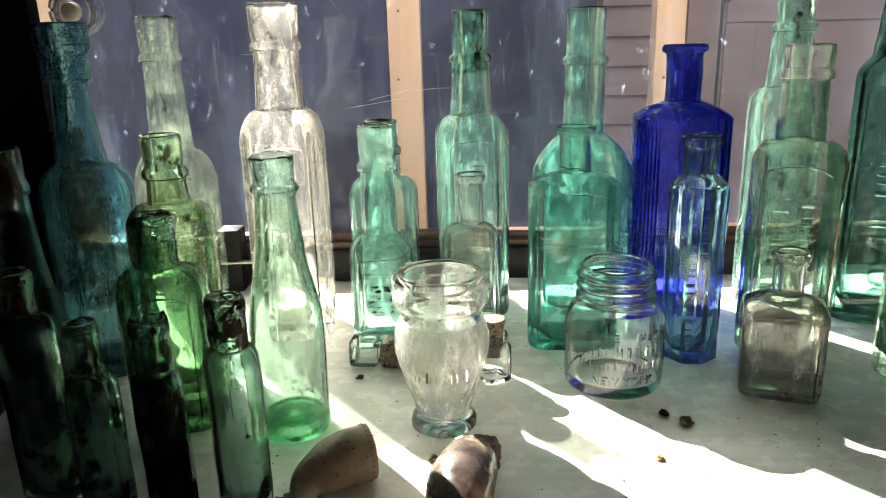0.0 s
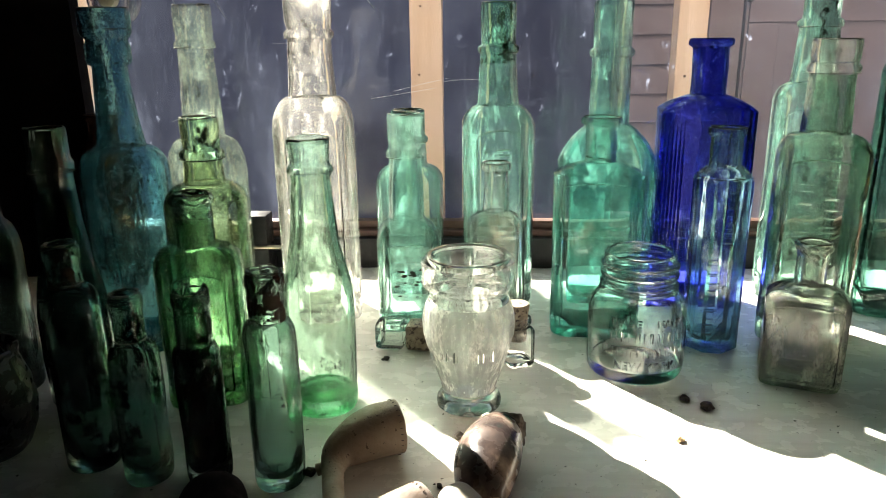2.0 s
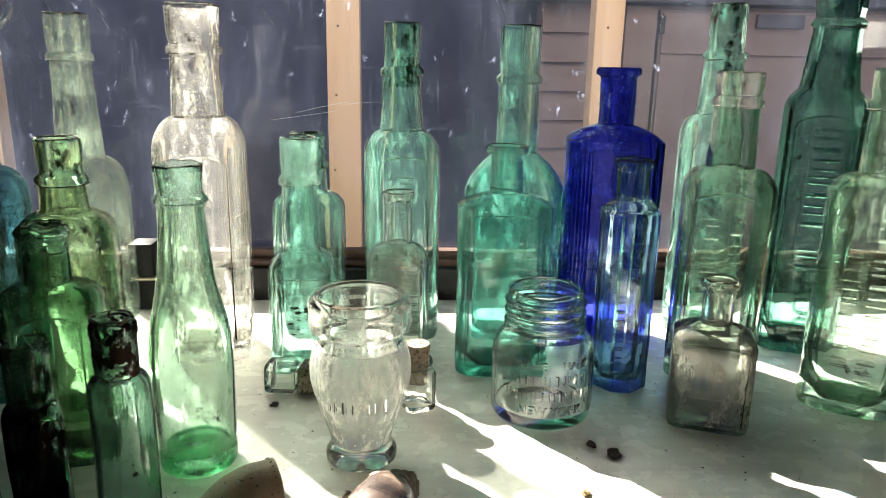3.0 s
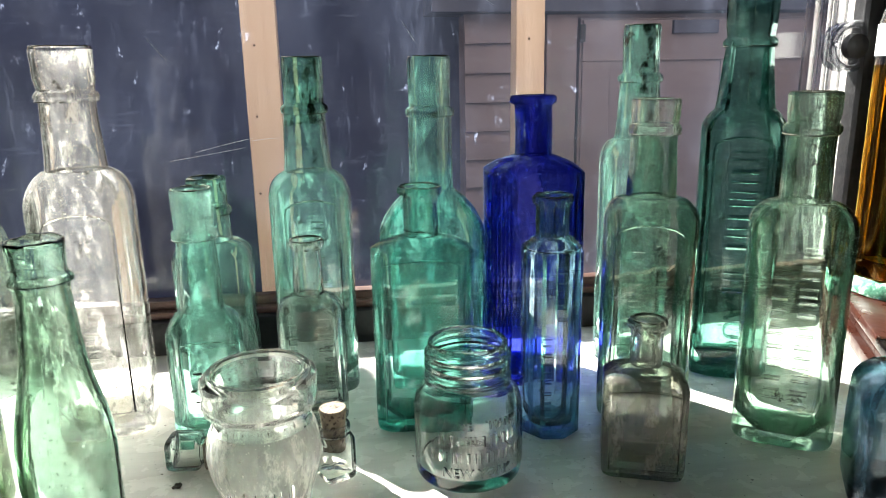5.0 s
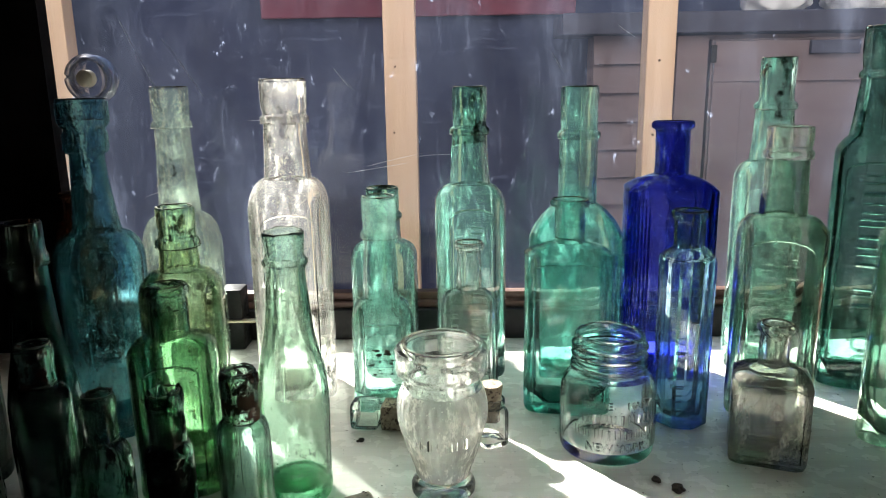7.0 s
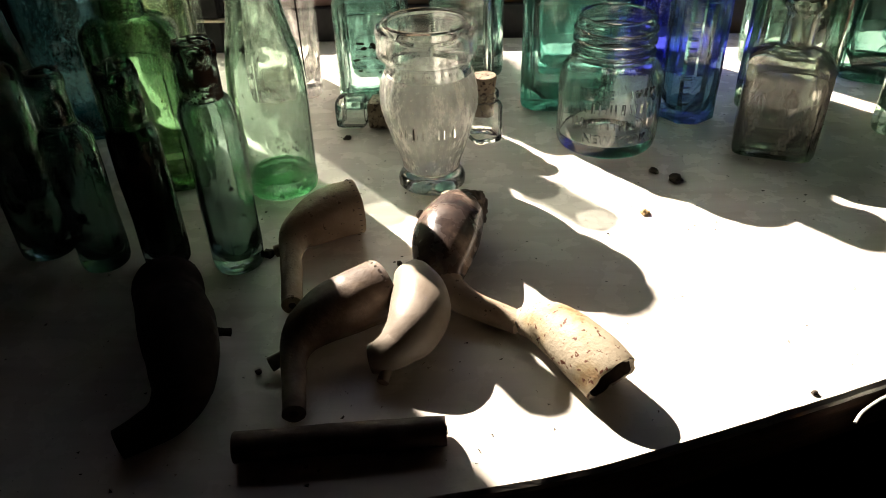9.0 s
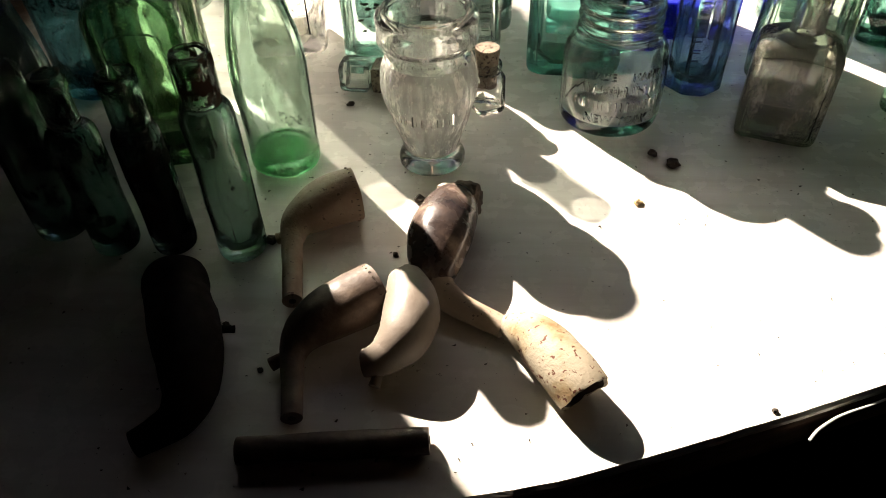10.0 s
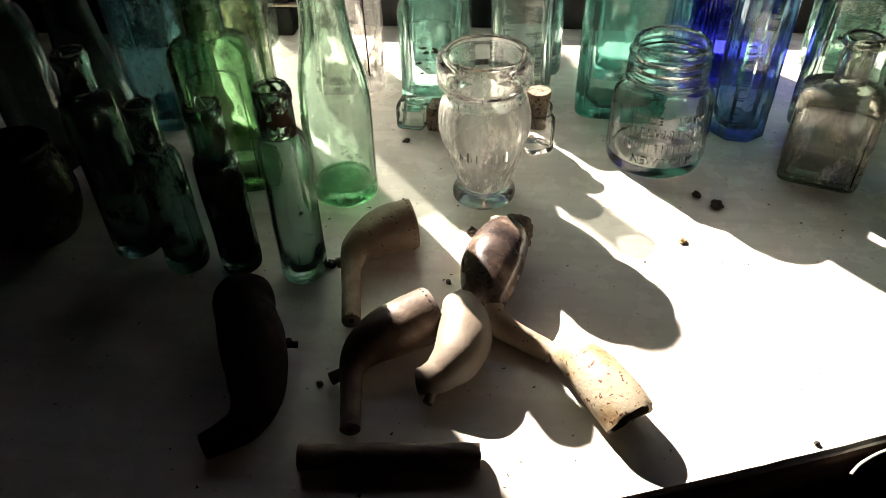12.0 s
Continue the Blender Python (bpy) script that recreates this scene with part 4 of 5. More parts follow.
    b = bottle("medicine_flask", "pale green embossed oval bottle with a banded clear lip", 0.336, 0.434, -32,
               profile(0.201, 0.055, 0.036, 0.62, 0.128, 0.143, 0.0265, 0.0255, "band", 0.182, 0.0270), M_FLASK, M_FLASK, 0.177, k=6, dust=F_FAINT)
    letter_bars(b, M_MARK, -0.0182, 0.006, 0.118, 11, 0.0092, (0.0070, 0.0090))
    letter_bars(b, M_MARK, -0.0182, -0.008, 0.100, 8, 0.0095, (0.0062, 0.0080))
    b = bottle("ink_bottle", "squat ink blue bottle with a moulded number and bubbles", 0.360, 0.366, -30,
           profile(0.112, 0.054, 0.054, 0.50, 0.055, 0.070, 0.026, 0.024, "flange", None, 0.031), M_INK, k=7)
    word(b, M_MARK, "3", 0.0100, (-0.008, -0.0272, 0.046))
    ring = [(-0.008 + 0.0062 * math.cos(a), -0.0272, 0.0460 + 0.0062 * math.sin(a)) for a in (2 * math.pi * i / 20 for i in range(21))]
    part("number_ring", tube(bmesh.new(), ring, 0.0006, 6, cap=False), M_MARK, b)

    # vials and bottles in the shade
    for x, y, h, sh, d, nk, mat, lip, lab, rag in (
            (-0.145, 0.317, 0.113, 0.086, 0.0255, 0.0155, M_VIAL, M_CRUST, "narrow green vial with a stained crusted neck", 0.001),
            (-0.112, 0.306, 0.093, 0.062, 0.0230, 0.0140, M_VIAL, M_VIAL, "narrow green vial with a chipped lip", 0.002),
            (-0.082, 0.306, 0.094, 0.062, 0.0212, 0.0160, M_VIAL_BLACK, M_VIAL, "narrow green vial with black deposit and a broken lip", 0.008),
            (-0.047, 0.304, 0.105, 0.075, 0.0235, 0.0165, M_VIAL_CLEAR, M_CRUST, "narrow aqua vial with a rusty crusted neck", 0.001)):
        lv = profile(h, d, d, 1.0, sh, sh + 0.007, nk, nk, "band", h - 0.004, nk, foot=0.94)
        lv = [(z, hx if z < h - 0.009 else min(hx, nk / 2 + 0.0006), hy if z < h - 0.009 else min(hy, nk / 2 + 0.0006), r) for z, hx, hy, r in lv]
        v = bottle("vial", lab, x, y, 20 * count[0], lv, mat, lip, sh + 0.0075, k=7, wall=0.002, base=0.005, ragged=rag, group="narrow vials", dust=F_THIN, warp=lambda a, z, top=sh: 1 + (0.022 * math.cos(8 * a) if 0.006 < z < top else 0.0))
        if mat is M_VIAL_BLACK:
            bm = tube(bmesh.new(), [(0.001, -0.0015, 0.0055), (0.0012, -0.0016, 0.02), (0.0008, -0.0018, 0.035), (0.0015, -0.0018, 0.050), (0.001, -0.001, 0.056)], [0.0066, 0.0066, 0.0062, 0.0056, 0.0025], 20)
            bmesh.ops.subdivide_edges(bm, edges=bm.edges[:], cuts=2)
            roughen(bm, 0.0016, 420, 5)
            part("deposit", bm, M_SOIL, v, "column of black soil inside the vial")
    lv = [(0.0, 0.0175, 0.0175, 1), (0.003, 0.019, 0.019, 1), (0.03, 0.0195, 0.0195, 1), (0.055, 0.0192, 0.0192, 1), (0.070, 0.0170, 0.0170, 1), (0.085, 0.0140, 0.0140, 1), (0.105, 0.0118, 0.0118, 1), (0.125, 0.0108, 0.0108, 1), (0.134, 0.0105, 0.0105, 1), (0.137, 0.0116, 0.0116, 1), (0.140, 0.0116, 0.0116, 1), (0.142, 0.0104, 0.0104, 1), (0.158, 0.0106, 0.0106, 1)]
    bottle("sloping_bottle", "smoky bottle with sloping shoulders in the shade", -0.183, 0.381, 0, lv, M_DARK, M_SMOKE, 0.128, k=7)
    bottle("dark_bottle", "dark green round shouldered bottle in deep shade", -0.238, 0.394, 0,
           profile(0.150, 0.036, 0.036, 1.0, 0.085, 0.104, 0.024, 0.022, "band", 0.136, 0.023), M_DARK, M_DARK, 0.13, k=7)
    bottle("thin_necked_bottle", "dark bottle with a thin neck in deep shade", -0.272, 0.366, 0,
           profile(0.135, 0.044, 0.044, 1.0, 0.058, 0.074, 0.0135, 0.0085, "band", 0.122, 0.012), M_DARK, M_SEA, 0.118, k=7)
    bottle("brown_bottle", "brown glass bottle beside the window jamb", -0.262, 0.588, 0,
           profile(0.145, 0.048, 0.048, 1.0, 0.10, 0.122, 0.026, 0.022, "flange", None, 0.030), M_BROWN, M_BROWN, 0.13, k=7)


bottles()


def paste_jar():
    flute = lambda a, z: 1.0 + (0.020 * math.cos(a * 30) if 0.016 < z < 0.033 or 0.044 < z < 0.060 else 0.0)
    lv = [(0.0, 0.0172, 0.0172, 1), (0.001, 0.0182, 0.0182, 1), (0.004, 0.0184, 0.0184, 1), (0.0060, 0.0176, 0.0176, 1), (0.008, 0.0160, 0.0160, 1), (0.011, 0.0153, 0.0153, 1), (0.0155, 0.0162, 0.0162, 1), (0.018, 0.0172, 0.0172, 1), (0.025, 0.0195, 0.0195, 1), (0.0325, 0.0216, 0.0216, 1), (0.0335, 0.0219, 0.0219, 1), (0.039, 0.0238, 0.0238, 1), (0.0435, 0.0248, 0.0248, 1), (0.0445, 0.0249, 0.0249, 1), (0.050, 0.0253, 0.0253, 1), (0.055, 0.0250, 0.0250, 1), (0.0595, 0.0240, 0.0240, 1), (0.0605, 0.0238, 0.0238, 1), (0.064, 0.0224, 0.0224, 1), (0.067, 0.0212, 0.0212, 1), (0.0695, 0.0212, 0.0212, 1), (0.0715, 0.0236, 0.0236, 1), (0.0730, 0.0252, 0.0252, 1), (0.0750, 0.0257, 0.0257, 1), (0.0790, 0.0252, 0.0252, 1), (0.0830, 0.0254, 0.0254, 1), (0.0850, 0.0257, 0.0257, 1), (0.0868, 0.0250, 0.0250, 1), (0.0875, 0.0238, 0.0238, 1)]
    j = thing("paste_jar", "small clear fluted glass jar with a heavy rolled rim", "jar", pose(0.0415, 0.381, 0.0004), group="glass jars")
    lo, hi = shell(lv, 0.0050, 0.007, 31, 0.0690, flute, 0.0001, 3)
    part("body", lo, M_WHITE, j)
    part("rim", hi, M_WHITE, j, "thick rolled rim")
    part("dust_film", skin(lv[3:20], 11), F_JAR, j, "dusty film on the glass")
    part("rim_film", skin(lv[17:], 11), F_RIM, j, "thin whitish film on the rim")
    letter_bars(j, M_WHITE, -0.0238, 0.0, 0.0388, 5, 0.0066, (0.0052, 0.0062), upright=True, curve_r=0.0238)
    letter_bars(j, M_SOIL, -0.0214, 0.003, 0.0675, 8, 0.0036, (0.0020, 0.0011), upright=True, curve_r=0.0214, name="small_lettering", thick=0.0003)


def screw_jar():
    lv = [(0.0, 0.0262, 0.0262, 1), (0.0010, 0.0282, 0.0282, 1), (0.003, 0.0292, 0.0292, 1), (0.008, 0.0297, 0.0297, 1), (0.015, 0.0298, 0.0298, 1), (0.025, 0.0298, 0.0298, 1), (0.038, 0.0297, 0.0297, 1), (0.043, 0.0292, 0.0292, 1), (0.047, 0.0278, 0.0278, 1), (0.050, 0.0256, 0.0256, 1), (0.0520, 0.0240, 0.0240, 1), (0.0535, 0.0236, 0.0236, 1)]
    for z in (0.0560, 0.0625, 0.0685):
        lv += [(z - 0.0012, 0.0222, 0.0222, 1), (z, 0.0235, 0.0235, 1), (z + 0.0010, 0.0236, 0.0236, 1), (z + 0.0022, 0.0222, 0.0222, 1), (z + 0.0036, 0.0217, 0.0217, 1)]
    lv += [(0.0745, 0.0216, 0.0216, 1), (0.0755, 0.0214, 0.0214, 1)]
    j = thing("screw_top_jar", "round clear glass jar with a threaded neck and raised lettering", "jar", pose(0.145, 0.4305, 0.0004), group="glass jars")
    lo, hi = shell(lv, 0.0026, 0.005, 11, 0.0538, None, 0.00015, 9)
    part("body", lo, M_JAR, j)
    part("threaded_neck", hi, M_JAR, j)
    part("dust_film", skin(lv[1:13], 11), F_CLEAR, j, "dusty film on the glass")
    r = 0.0299
    word(j, M_JAR, "TRADE     MARK", 0.0062, (0, -r, 0.0400), curve_r=r)
    letter_bars(j, M_JAR, -r, 0, 0.0315, 8, 0.0056, (0.0044, 0.0058), upright=True, curve_r=r)
    letter_bars(j, M_JAR, -r, 0, 0.0220, 11, 0.0050, (0.0040, 0.0054), upright=True, curve_r=r)
    word(j, M_JAR, "NEW YORK", 0.0072, (0, -r, 0.0130), curve_r=r)


def corked_vials():
    def one(m, label):
        t = thing("corked_vial", label, "vial", m, group="tiny corked vials")
        lo, _ = shell(profile(0.031, 0.0185, 0.0185, 0.35, 0.022, 0.025, 0.0165, 0.0160, "flange", None, 0.0180), 0.0014, 0.003, 5, None, None, 0.0001, 5)
        part("body", lo, M_WHITE, t)
        bm = tube(bmesh.new(), [(0, 0, 0.016), (0, 0, 0.030), (0, 0, 0.0395), (0, 0, 0.0405)], [0.0058, 0.0064, 0.0076, 0.0070], 20)
        for v in bm.verts:
            v.co += Vector((1, 1, 0.6)) * 0.0005 * noise.noise(v.co * 700)
        part("cork", bm, M_CORK, t, "crumbling brown cork")
    one(pose(0.0715, 0.4350, 0.0004, 0, 0, 25), "tiny clear square vial with a crumbling cork")
    t = thing("corked_vial", "tiny clear vial lying on its side with a dirty cork", "vial", pose(-0.0215, 0.4600, 0.0096, 0, 90, -6), group="tiny corked vials")
    lo, _ = shell(profile(0.026, 0.0185, 0.0185, 0.35, 0.016, 0.0185, 0.0155, 0.0150, "flange", None, 0.0165), 0.0016, 0.003, 5, None, None, 0.0001, 5)
    part("body", lo, M_WHITE, t)
    bm = bmesh.new()
    box(bm, -0.0088, 0.0088, -0.0088, 0.0088, 0.0205, 0.0385, bevel=0.0022)
    for v in bm.verts:
        v.co += Vector((1, 1, 0.6)) * 0.0006 * noise.noise(v.co * 500)
    part("cork", bm, M_CORK, t, "dirty square topped cork")


paste_jar()
screw_jar()
corked_vials()

# ---- clay pipes ----


def smooth_path(rows, sub=5):
    """Points between given rows (x, y, z, r) on a smooth line."""
    out = []
    n = len(rows)
    for i in range(n - 1):
        p0, p1, p2, p3 = rows[max(0, i - 1)], rows[i], rows[i + 1], rows[min(n - 1, i + 2)]
        for s in range(sub):
            t = s / sub
            out.append(tuple(0.5 * (2 * b + (c - a) * t + (2 * a - 5 * b + 4 * c - d) * t * t + (3 * b - a - 3 * c + d) * t ** 3) for a, b, c, d in zip(p0, p1, p2, p3)))
    out.append(tuple(rows[-1]))
    return out


def clay_pipe(label, rows, cut, mat, stem_mat=None, spur=None, ragged=0.0, seed=0, notches=False, name="clay_pipe"):
    """rows run from the rim of the bowl to the broken end of the stem; cut: the row at which the stem begins."""
    t = thing(name, label, "pipe", group="clay pipes on the table")
    base = Vector(rows[0][:3])
    path = smooth_path(rows)
    bowl = path[:cut * 5 + 1]
    stem = [p[:3] + (p[3] * f,) for p, f in zip(path[cut * 5 - 3:], [0.90, 0.95, 0.985] + [1.0] * len(path))]
    bm = bmesh.new()
    seg = 28
    tube(bm, [p[:3] for p in bowl], [p[3] for p in bowl], seg, cap=False)
    if ragged:
        axis = (Vector(rows[0][:3]) - Vector(rows[1][:3])).normalized()
        for v in list(bm.verts)[:seg]:
            v.co += axis * ragged * (noise.noise(v.co * 160 + Vector((seed, 0, 0))) - 0.3)
    rim = [v.co.copy() for v in list(bm.verts)[:seg]]
    centre = sum(rim, Vector()) / seg
    axis = (Vector(rows[0][:3]) - Vector(rows[1][:3])).normalized()
    rings = [[v for v in list(bm.verts)[:seg]]]
    inner = bmesh.new()
    ring1 = [bm.verts.new(centre + (c - centre) * 0.84 - axis * 0.0003) for c in rim]
    for j in range(seg):
        bm.faces.new((rings[0][(j + 1) % seg], rings[0][j], ring1[j], ring1[(j + 1) % seg]))
    prev = [inner.verts.new(centre + (c - centre) * 0.84 - axis * 0.0003) for c in rim]
    for f, depth in ((0.82, 0.006), (0.74, 0.014), (0.50, 0.020)):
        cur = [inner.verts.new(centre + (c - centre) * f - axis * depth) for c in rim]
        for j in range(seg):
            inner.faces.new((prev[(j + 1) % seg], prev[j], cur[j], cur[(j + 1) % seg]))
        prev = cur
    inner.faces.new(prev)
    roughen(bm, 0.00035, 140, seed)
    part("bowl", bm, mat, t)
    part("bore", inner, M_BORE, t, "sooty inside of the bowl")
    bs = bmesh.new()
    tube(bs, [p[:3] for p in stem], [p[3] for p in stem], 20, cap=True)
    roughen(bs, 0.00018, 260, seed + 3)
    part("stem", bs, stem_mat or mat, t)
    e, d = Vector(stem[-1][:3]), (Vector(stem[-1][:3]) - Vector(stem[-2][:3])).normalized()
    part("stem_hole", tube(bmesh.new(), [e - d * 0.002, e + d * 0.0003], [0.0016, 0.0016], 10), M_BORE, t)
    if spur:
        a, b, r = spur
        part("spur", tube(bmesh.new(), [a, [(p + q) / 2 for p, q in zip(a, b)], b], [r * 1.25, r, r * 1.1], 12), stem_mat or mat, t)
    if notches:
        side = axis.cross(Vector((0, 0, 1))).normalized()
        for j in range(seg):
            c = centre + (rim[j] - centre) * 1.0 - axis * 0.0022
            o = (rim[j] - centre).normalized()
            nb = bmesh.new()
            tube(nb, [c + o * -0.0004 - axis * 0.0006, c + o * 0.0003 - axis * 0.0002, c + o * 0.0002 + axis * 0.0004], 0.00022, 5)
            part("rim_notch", nb, M_CLAY_SOOT, t)
    return t


def pipes():
    clay_pipe("buff clay pipe with a milled bowl rim and broken stem",
              [(0.0068, 0.3305, 0.0142, 0.0136), (-0.0042, 0.3252, 0.0140, 0.0133), (-0.0132, 0.3184, 0.0126, 0.0115), (-0.0200, 0.3112, 0.0100, 0.0086), (-0.0211, 0.3015, 0.0070, 0.0055), (-0.0176, 0.2841, 0.0058, 0.0049), (-0.0134, 0.2640, 0.0052, 0.0046)],
              4, M_CLAY, spur=((-0.0225, 0.3075, 0.0065), (-0.0300, 0.3060, 0.0042), 0.0027), seed=1, notches=True)
    clay_pipe("smoke stained clay pipe with a milled bowl rim",
              [(0.0254, 0.2632, 0.0140, 0.0128), (0.0145, 0.2552, 0.0140, 0.0126), (0.0040, 0.2482, 0.0128, 0.0114), (-0.0035, 0.2400, 0.0102, 0.0086), (-0.0058, 0.2306, 0.0074, 0.0053), (-0.0035, 0.2182, 0.0058, 0.0046), (-0.0006, 0.2030, 0.0052, 0.0043)],
              4, M_CLAY_SOOT, spur=((-0.0065, 0.2330, 0.0072), (-0.0150, 0.2290, 0.0042), 0.0028), seed=2, notches=True)
    p = clay_pipe("burnished dark clay pipe with a chipped bowl packed with soil",
                  [(0.0585, 0.3255, 0.0150, 0.0105), (0.0552, 0.3150, 0.0154, 0.0136), (0.0512, 0.2985, 0.0156, 0.0152), (0.0497, 0.2825, 0.0134, 0.0124), (0.0515, 0.2708, 0.0098, 0.0080), (0.0611, 0.2625, 0.0072, 0.0058), (0.0729, 0.2560, 0.0060, 0.0052), (0.0810, 0.2515, 0.0055, 0.0049)],
                  4, M_CLAY_BURNT, M_CLAY, seed=4, ragged=0.004)
    bm = bmesh.new()
    bmesh.ops.create_icosphere(bm, subdivisions=4, radius=0.0095)
    for v in bm.verts:
        v.co *= 1 + 0.25 * noise.noise(v.co * 170) + 0.14 * noise.noise(v.co * 520)
        v.co += Vector((0.0622, 0.3262, 0.0150))
    part("soil_plug", bm, M_CLAY_SOIL, p, "brown soil packed into the bowl", sharp=25)
    bm = bmesh.new()
    bmesh.ops.create_icosphere(bm, subdivisions=3, radius=1.0)
    for v in bm.verts:
        v.co *= 1 + 0.3 * noise.noise(v.co * 2.1)
        v.co = Vector((0.0535 + v.co.x * 0.0050, 0.3262 + v.co.y * 0.0030, 0.0222 + v.co.z * 0.0020))
    part("broken_edge", bm, M_CLAY, p, "pale broken edge of the rim", sharp=25)
    clay_pipe("smooth white clay pipe bowl with a short broken stem",
              [(0.0372, 0.2705, 0.0178, 0.0070), (0.0405, 0.2590, 0.0165, 0.0110), (0.0420, 0.2479, 0.0152, 0.0121), (0.0393, 0.2372, 0.0136, 0.0109), (0.0335, 0.2312, 0.0106, 0.0082), (0.0280, 0.2296, 0.0080, 0.0065), (0.0240, 0.2293, 0.0070, 0.0058)],
              4, M_CLAY_WHITE, spur=((0.0310, 0.2285, 0.0060), (0.0288, 0.2205, 0.0030), 0.0022), seed=6, ragged=0.005)
    clay_pipe("rust spotted white clay pipe bowl with a chipped rim",
              [(0.1122, 0.2152, 0.0088, 0.0110), (0.1076, 0.2218, 0.0110, 0.0113), (0.1010, 0.2316, 0.0118, 0.0111), (0.0946, 0.2410, 0.0112, 0.0101), (0.0890, 0.2472, 0.0092, 0.0083), (0.0846, 0.2502, 0.0073, 0.0064), (0.0818, 0.2512, 0.0064, 0.0055)],
              4, M_CLAY_RUST, seed=8, ragged=0.003)
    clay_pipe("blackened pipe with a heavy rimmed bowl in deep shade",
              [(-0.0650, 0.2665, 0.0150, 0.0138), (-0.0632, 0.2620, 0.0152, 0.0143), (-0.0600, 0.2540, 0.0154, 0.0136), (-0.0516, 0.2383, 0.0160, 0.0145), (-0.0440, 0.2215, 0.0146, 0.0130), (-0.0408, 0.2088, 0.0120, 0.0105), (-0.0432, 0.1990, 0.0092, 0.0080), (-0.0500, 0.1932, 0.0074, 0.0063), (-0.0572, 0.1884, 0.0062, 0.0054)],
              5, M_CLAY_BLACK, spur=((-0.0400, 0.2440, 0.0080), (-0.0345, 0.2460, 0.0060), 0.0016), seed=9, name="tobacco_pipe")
    t = thing("pipe_stem", "broken length of clay pipe stem", "pipe stem", group="clay pipes on the table")
    pts = [(-0.0178 + 0.0708 * i / 14, 0.1880 + 0.0075 * i / 14, 0.0054 + 0.0003 * math.sin(i * 0.4)) for i in range(15)]
    bm = tube(bmesh.new(), pts, [0.0052 - 0.0004 * math.sin(i * 0.5) * 0.4 for i in range(15)], 18)
    roughen(bm, 0.0003, 220, 12)
    part("shaft", bm, M_CLAY_SOOT, t)
    part("stem_hole", tube(bmesh.new(), [(0.0510, 0.1953, 0.0054), (0.0534, 0.1956, 0.0054)], 0.0016, 10), M_BORE, t)


pipes()

# ---- other things ----


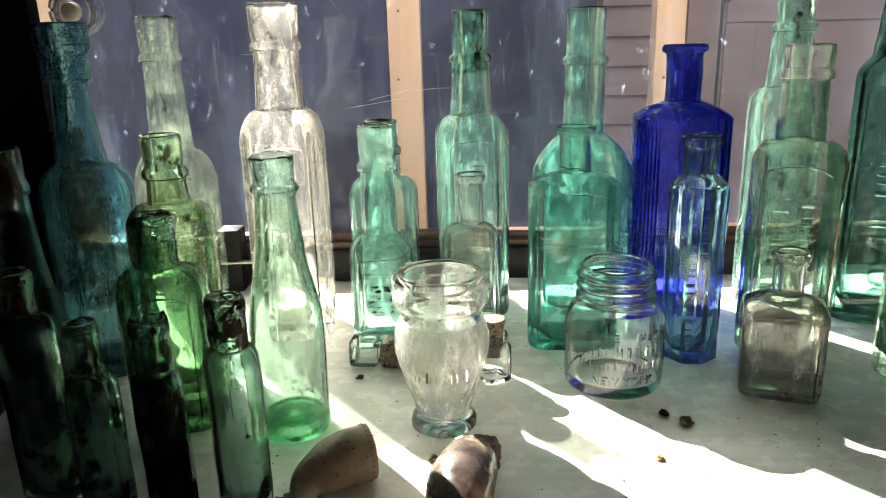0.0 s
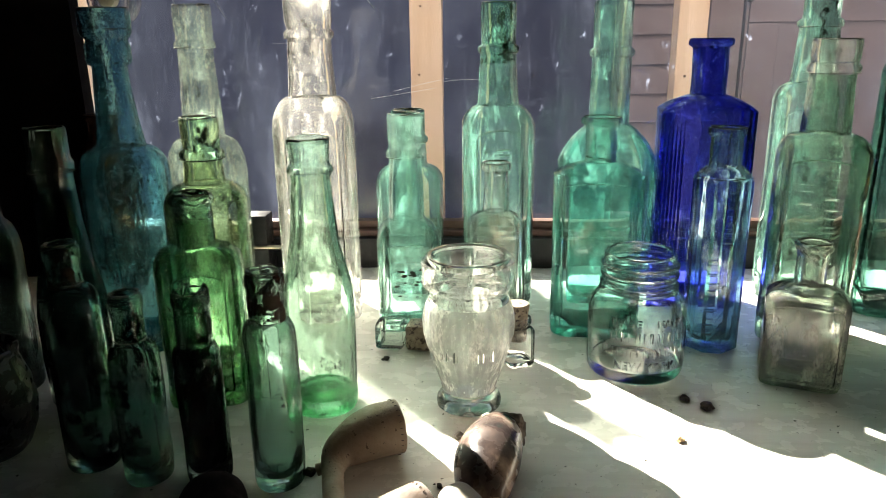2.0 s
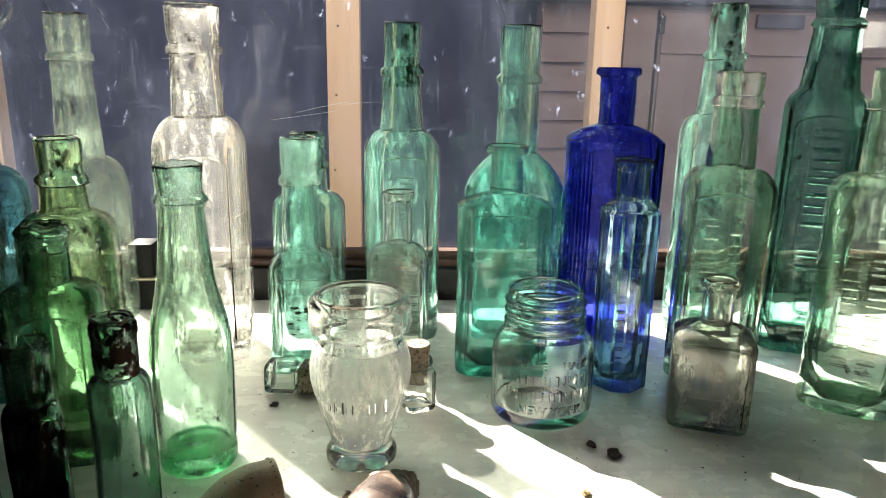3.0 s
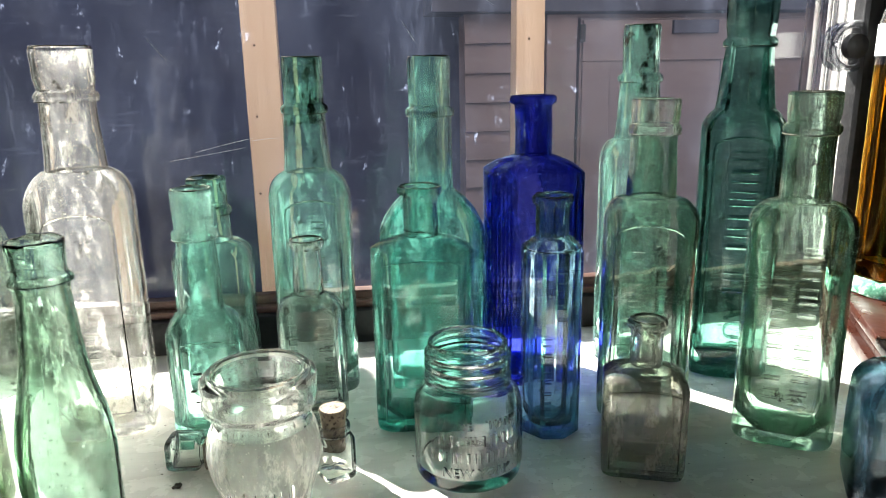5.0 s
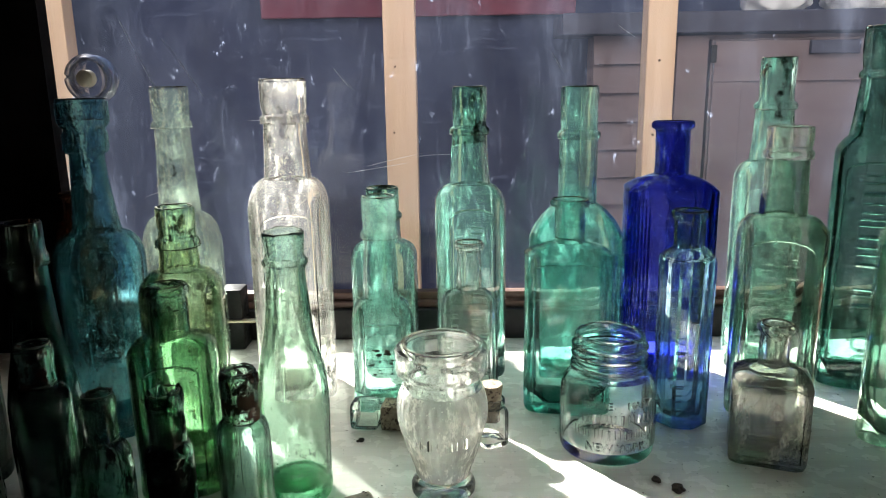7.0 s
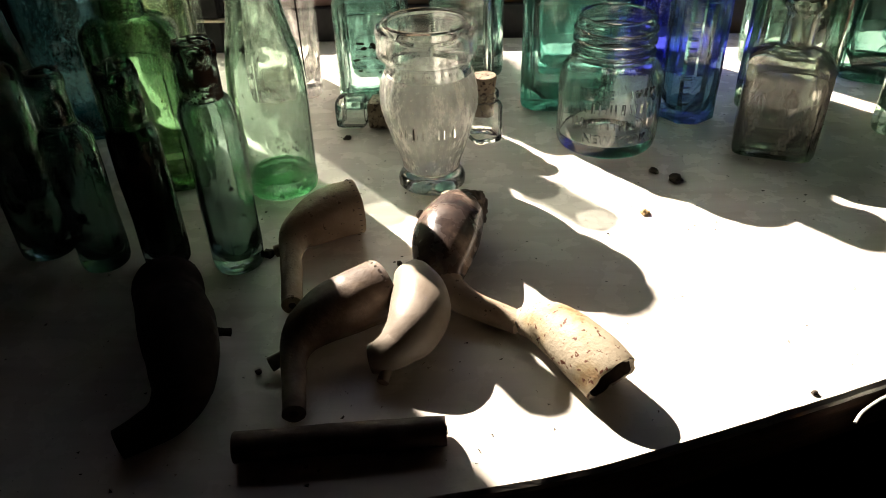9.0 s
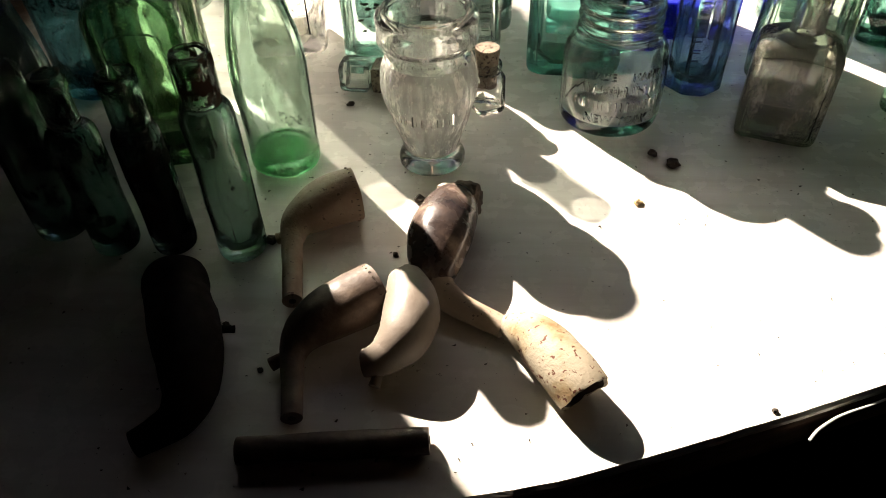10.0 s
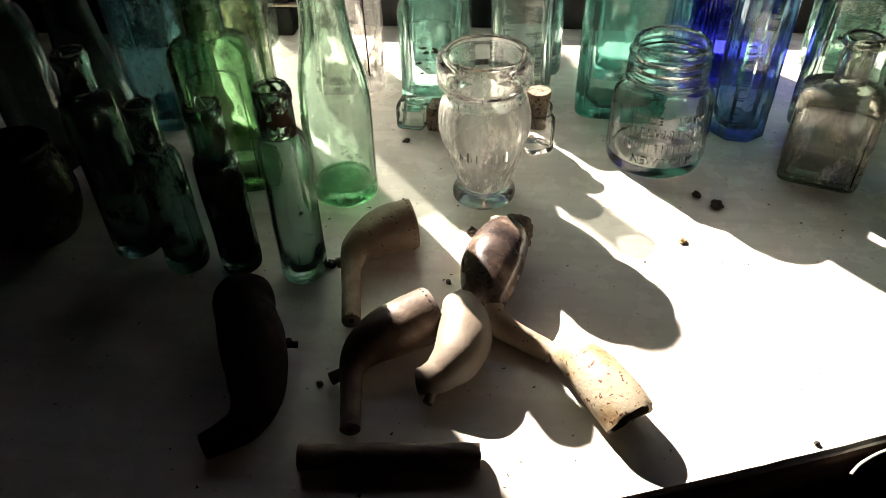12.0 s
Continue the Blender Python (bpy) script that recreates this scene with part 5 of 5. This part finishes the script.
def others():
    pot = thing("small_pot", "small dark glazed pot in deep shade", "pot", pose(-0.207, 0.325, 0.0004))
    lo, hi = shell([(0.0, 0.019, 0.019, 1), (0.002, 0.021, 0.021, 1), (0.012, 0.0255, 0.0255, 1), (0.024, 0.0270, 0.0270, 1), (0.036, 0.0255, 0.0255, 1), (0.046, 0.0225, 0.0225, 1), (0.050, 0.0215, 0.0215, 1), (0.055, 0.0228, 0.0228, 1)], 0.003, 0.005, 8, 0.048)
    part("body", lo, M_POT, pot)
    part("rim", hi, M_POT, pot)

    blk = thing("wooden_plinth", "polished mahogany plinth with stepped mouldings", "plinth", pose(0.454, 0.517, 0.0004, 0, 0, -25.7))
    for x0, z0, z1 in ((0.0, 0.0, 0.011), (0.005, 0.0112, 0.018), (0.010, 0.0182, 0.0225), (0.006, 0.0227, 0.029), (-0.004, 0.0292, 0.038)):
        part("moulding", boxes((x0, 0.15, -0.10, 0.115 - x0 * 0.2, z0, z1), bevel=0.0022), M_MAHOG, blk)
    sp = thing("spirit_bottle", "bottle of amber spirit with a white paper label", "bottle", pose(0.522, 0.565, 0.0386))
    lo, hi = shell(profile(0.30, 0.078, 0.078, 1.0, 0.20, 0.235, 0.034, 0.030, "band", 0.28, 0.032), 0.003, 0.012, 9, 0.178)
    part("body", lo, M_AMBER, sp, "amber filled lower part")
    part("shoulder", hi, M_WHITE, sp, "clear empty upper part")
    bm = bmesh.new()
    n = 40
    a = [bm.verts.new((0.0394 * math.cos(2 * math.pi * i / n), 0.0394 * math.sin(2 * math.pi * i / n), 0.182)) for i in range(n)]
    b = [bm.verts.new((0.0394 * math.cos(2 * math.pi * i / n), 0.0394 * math.sin(2 * math.pi * i / n), 0.205)) for i in range(n)]
    for i in range(n):
        bm.faces.new((a[i], a[(i + 1) % n], b[(i + 1) % n], b[i]))
    part("label", bm, M_LABEL, sp, "white paper label")
    bm = tube(bmesh.new(), [(0, 0, 0.0005), (0, 0, 0.004), (0, 0, 0.010), (0, 0, 0.014)], [0.0415, 0.0425, 0.0415, 0.0400], 40, cap=False)
    roughen(bm, 0.0012, 260, 2)
    part("foot_wrap", bm, M_MOSS, sp, "crinkled green and white foil")

    wire = thing("white_cord", "thin white cord sticking out from the board edge", "cord")
    pts = smooth_path([(0.1975, 0.2075, -0.0045, 0), (0.2015, 0.2115, -0.0038, 0), (0.2072, 0.2155, -0.0036, 0), (0.2146, 0.2196, -0.0036, 0), (0.235, 0.2285, -0.0045, 0), (0.262, 0.2440, -0.0080, 0)], 4)
    part("strand", tube(bmesh.new(), [p[:3] for p in pts], 0.0006, 8), M_LABEL, wire)

    # soil crumbs that fell off the finds
    rnd = random.Random(21)
    for x, y, s, mat, lab in ((0.1653, 0.3868, 0.0026, M_SOIL, "dark soil crumb on the board"), (0.1746, 0.3766, 0.0034, M_SOIL, "dark soil crumb on the board"), (-0.0133, 0.4365, 0.0020, M_SOIL, "dark soil crumb on the board"), (0.029, 0.300, 0.0015, M_SOIL, "dark soil crumb on the board"), (0.151, 0.343, 0.0020, M_STRAW, "ochre grit crumb on the board"), (-0.0340, 0.3085, 0.0028, M_SOIL, "dark soil crumb on the board"), (-0.0416, 0.2527, 0.0016, M_SOIL, "dark soil crumb on the board"), (-0.0200, 0.2286, 0.0013, M_SOIL, "dark soil crumb on the board"), (0.0372, 0.3425, 0.0026, M_SOIL, "dark soil crumb on the board"), (0.186, 0.217, 0.0012, M_SOIL, "dark soil crumb on the board")):
        c = thing("soil_crumb", lab, "crumb", group="soil crumbs")
        for q in range(2):
            bm = bmesh.new()
            bmesh.ops.create_icosphere(bm, subdivisions=2, radius=s * (1, 0.55)[q])
            off = Vector((x + (0, rnd.uniform(-1, 1) * s * 1.1)[q], y + (0, rnd.uniform(-1, 1) * s * 0.8)[q], s * (0.62, 0.34)[q]))
            for v in bm.verts:
                d = 1 + 0.55 * noise.noise(v.co / s * 1.7 + Vector((x * 100, q * 5, 0)))
                v.co = v.co * d
                v.co.z *= 0.72
                v.co += off
            part("lump", bm, mat, c, smooth=False)
    bm = bmesh.new()
    for i in range(2200):
        x = rnd.uniform(-0.26, 0.40)
        y = rnd.uniform(front_edge(x) + 0.01, 0.60)
        s = rnd.choice((0.0002, 0.0003, 0.0003, 0.0004, 0.0005, 0.0007, 0.0010))
        v = [bm.verts.new((x + s * rnd.uniform(-1, 1), y + s * rnd.uniform(-1, 1), 0.0002 + s * rnd.uniform(0.1, 0.6))) for _ in range(4)]
        for f in ((0, 1, 2), (0, 2, 3), (0, 3, 1), (1, 3, 2)):
            bm.faces.new([v[k] for k in f])
    crumbs = new("soil_specks", mesh_of("soil_specks", bm, M_SOIL, False))
    tagged(crumbs, "fine dark soil specks scattered over the board", "soil", "", "stuff")


others()
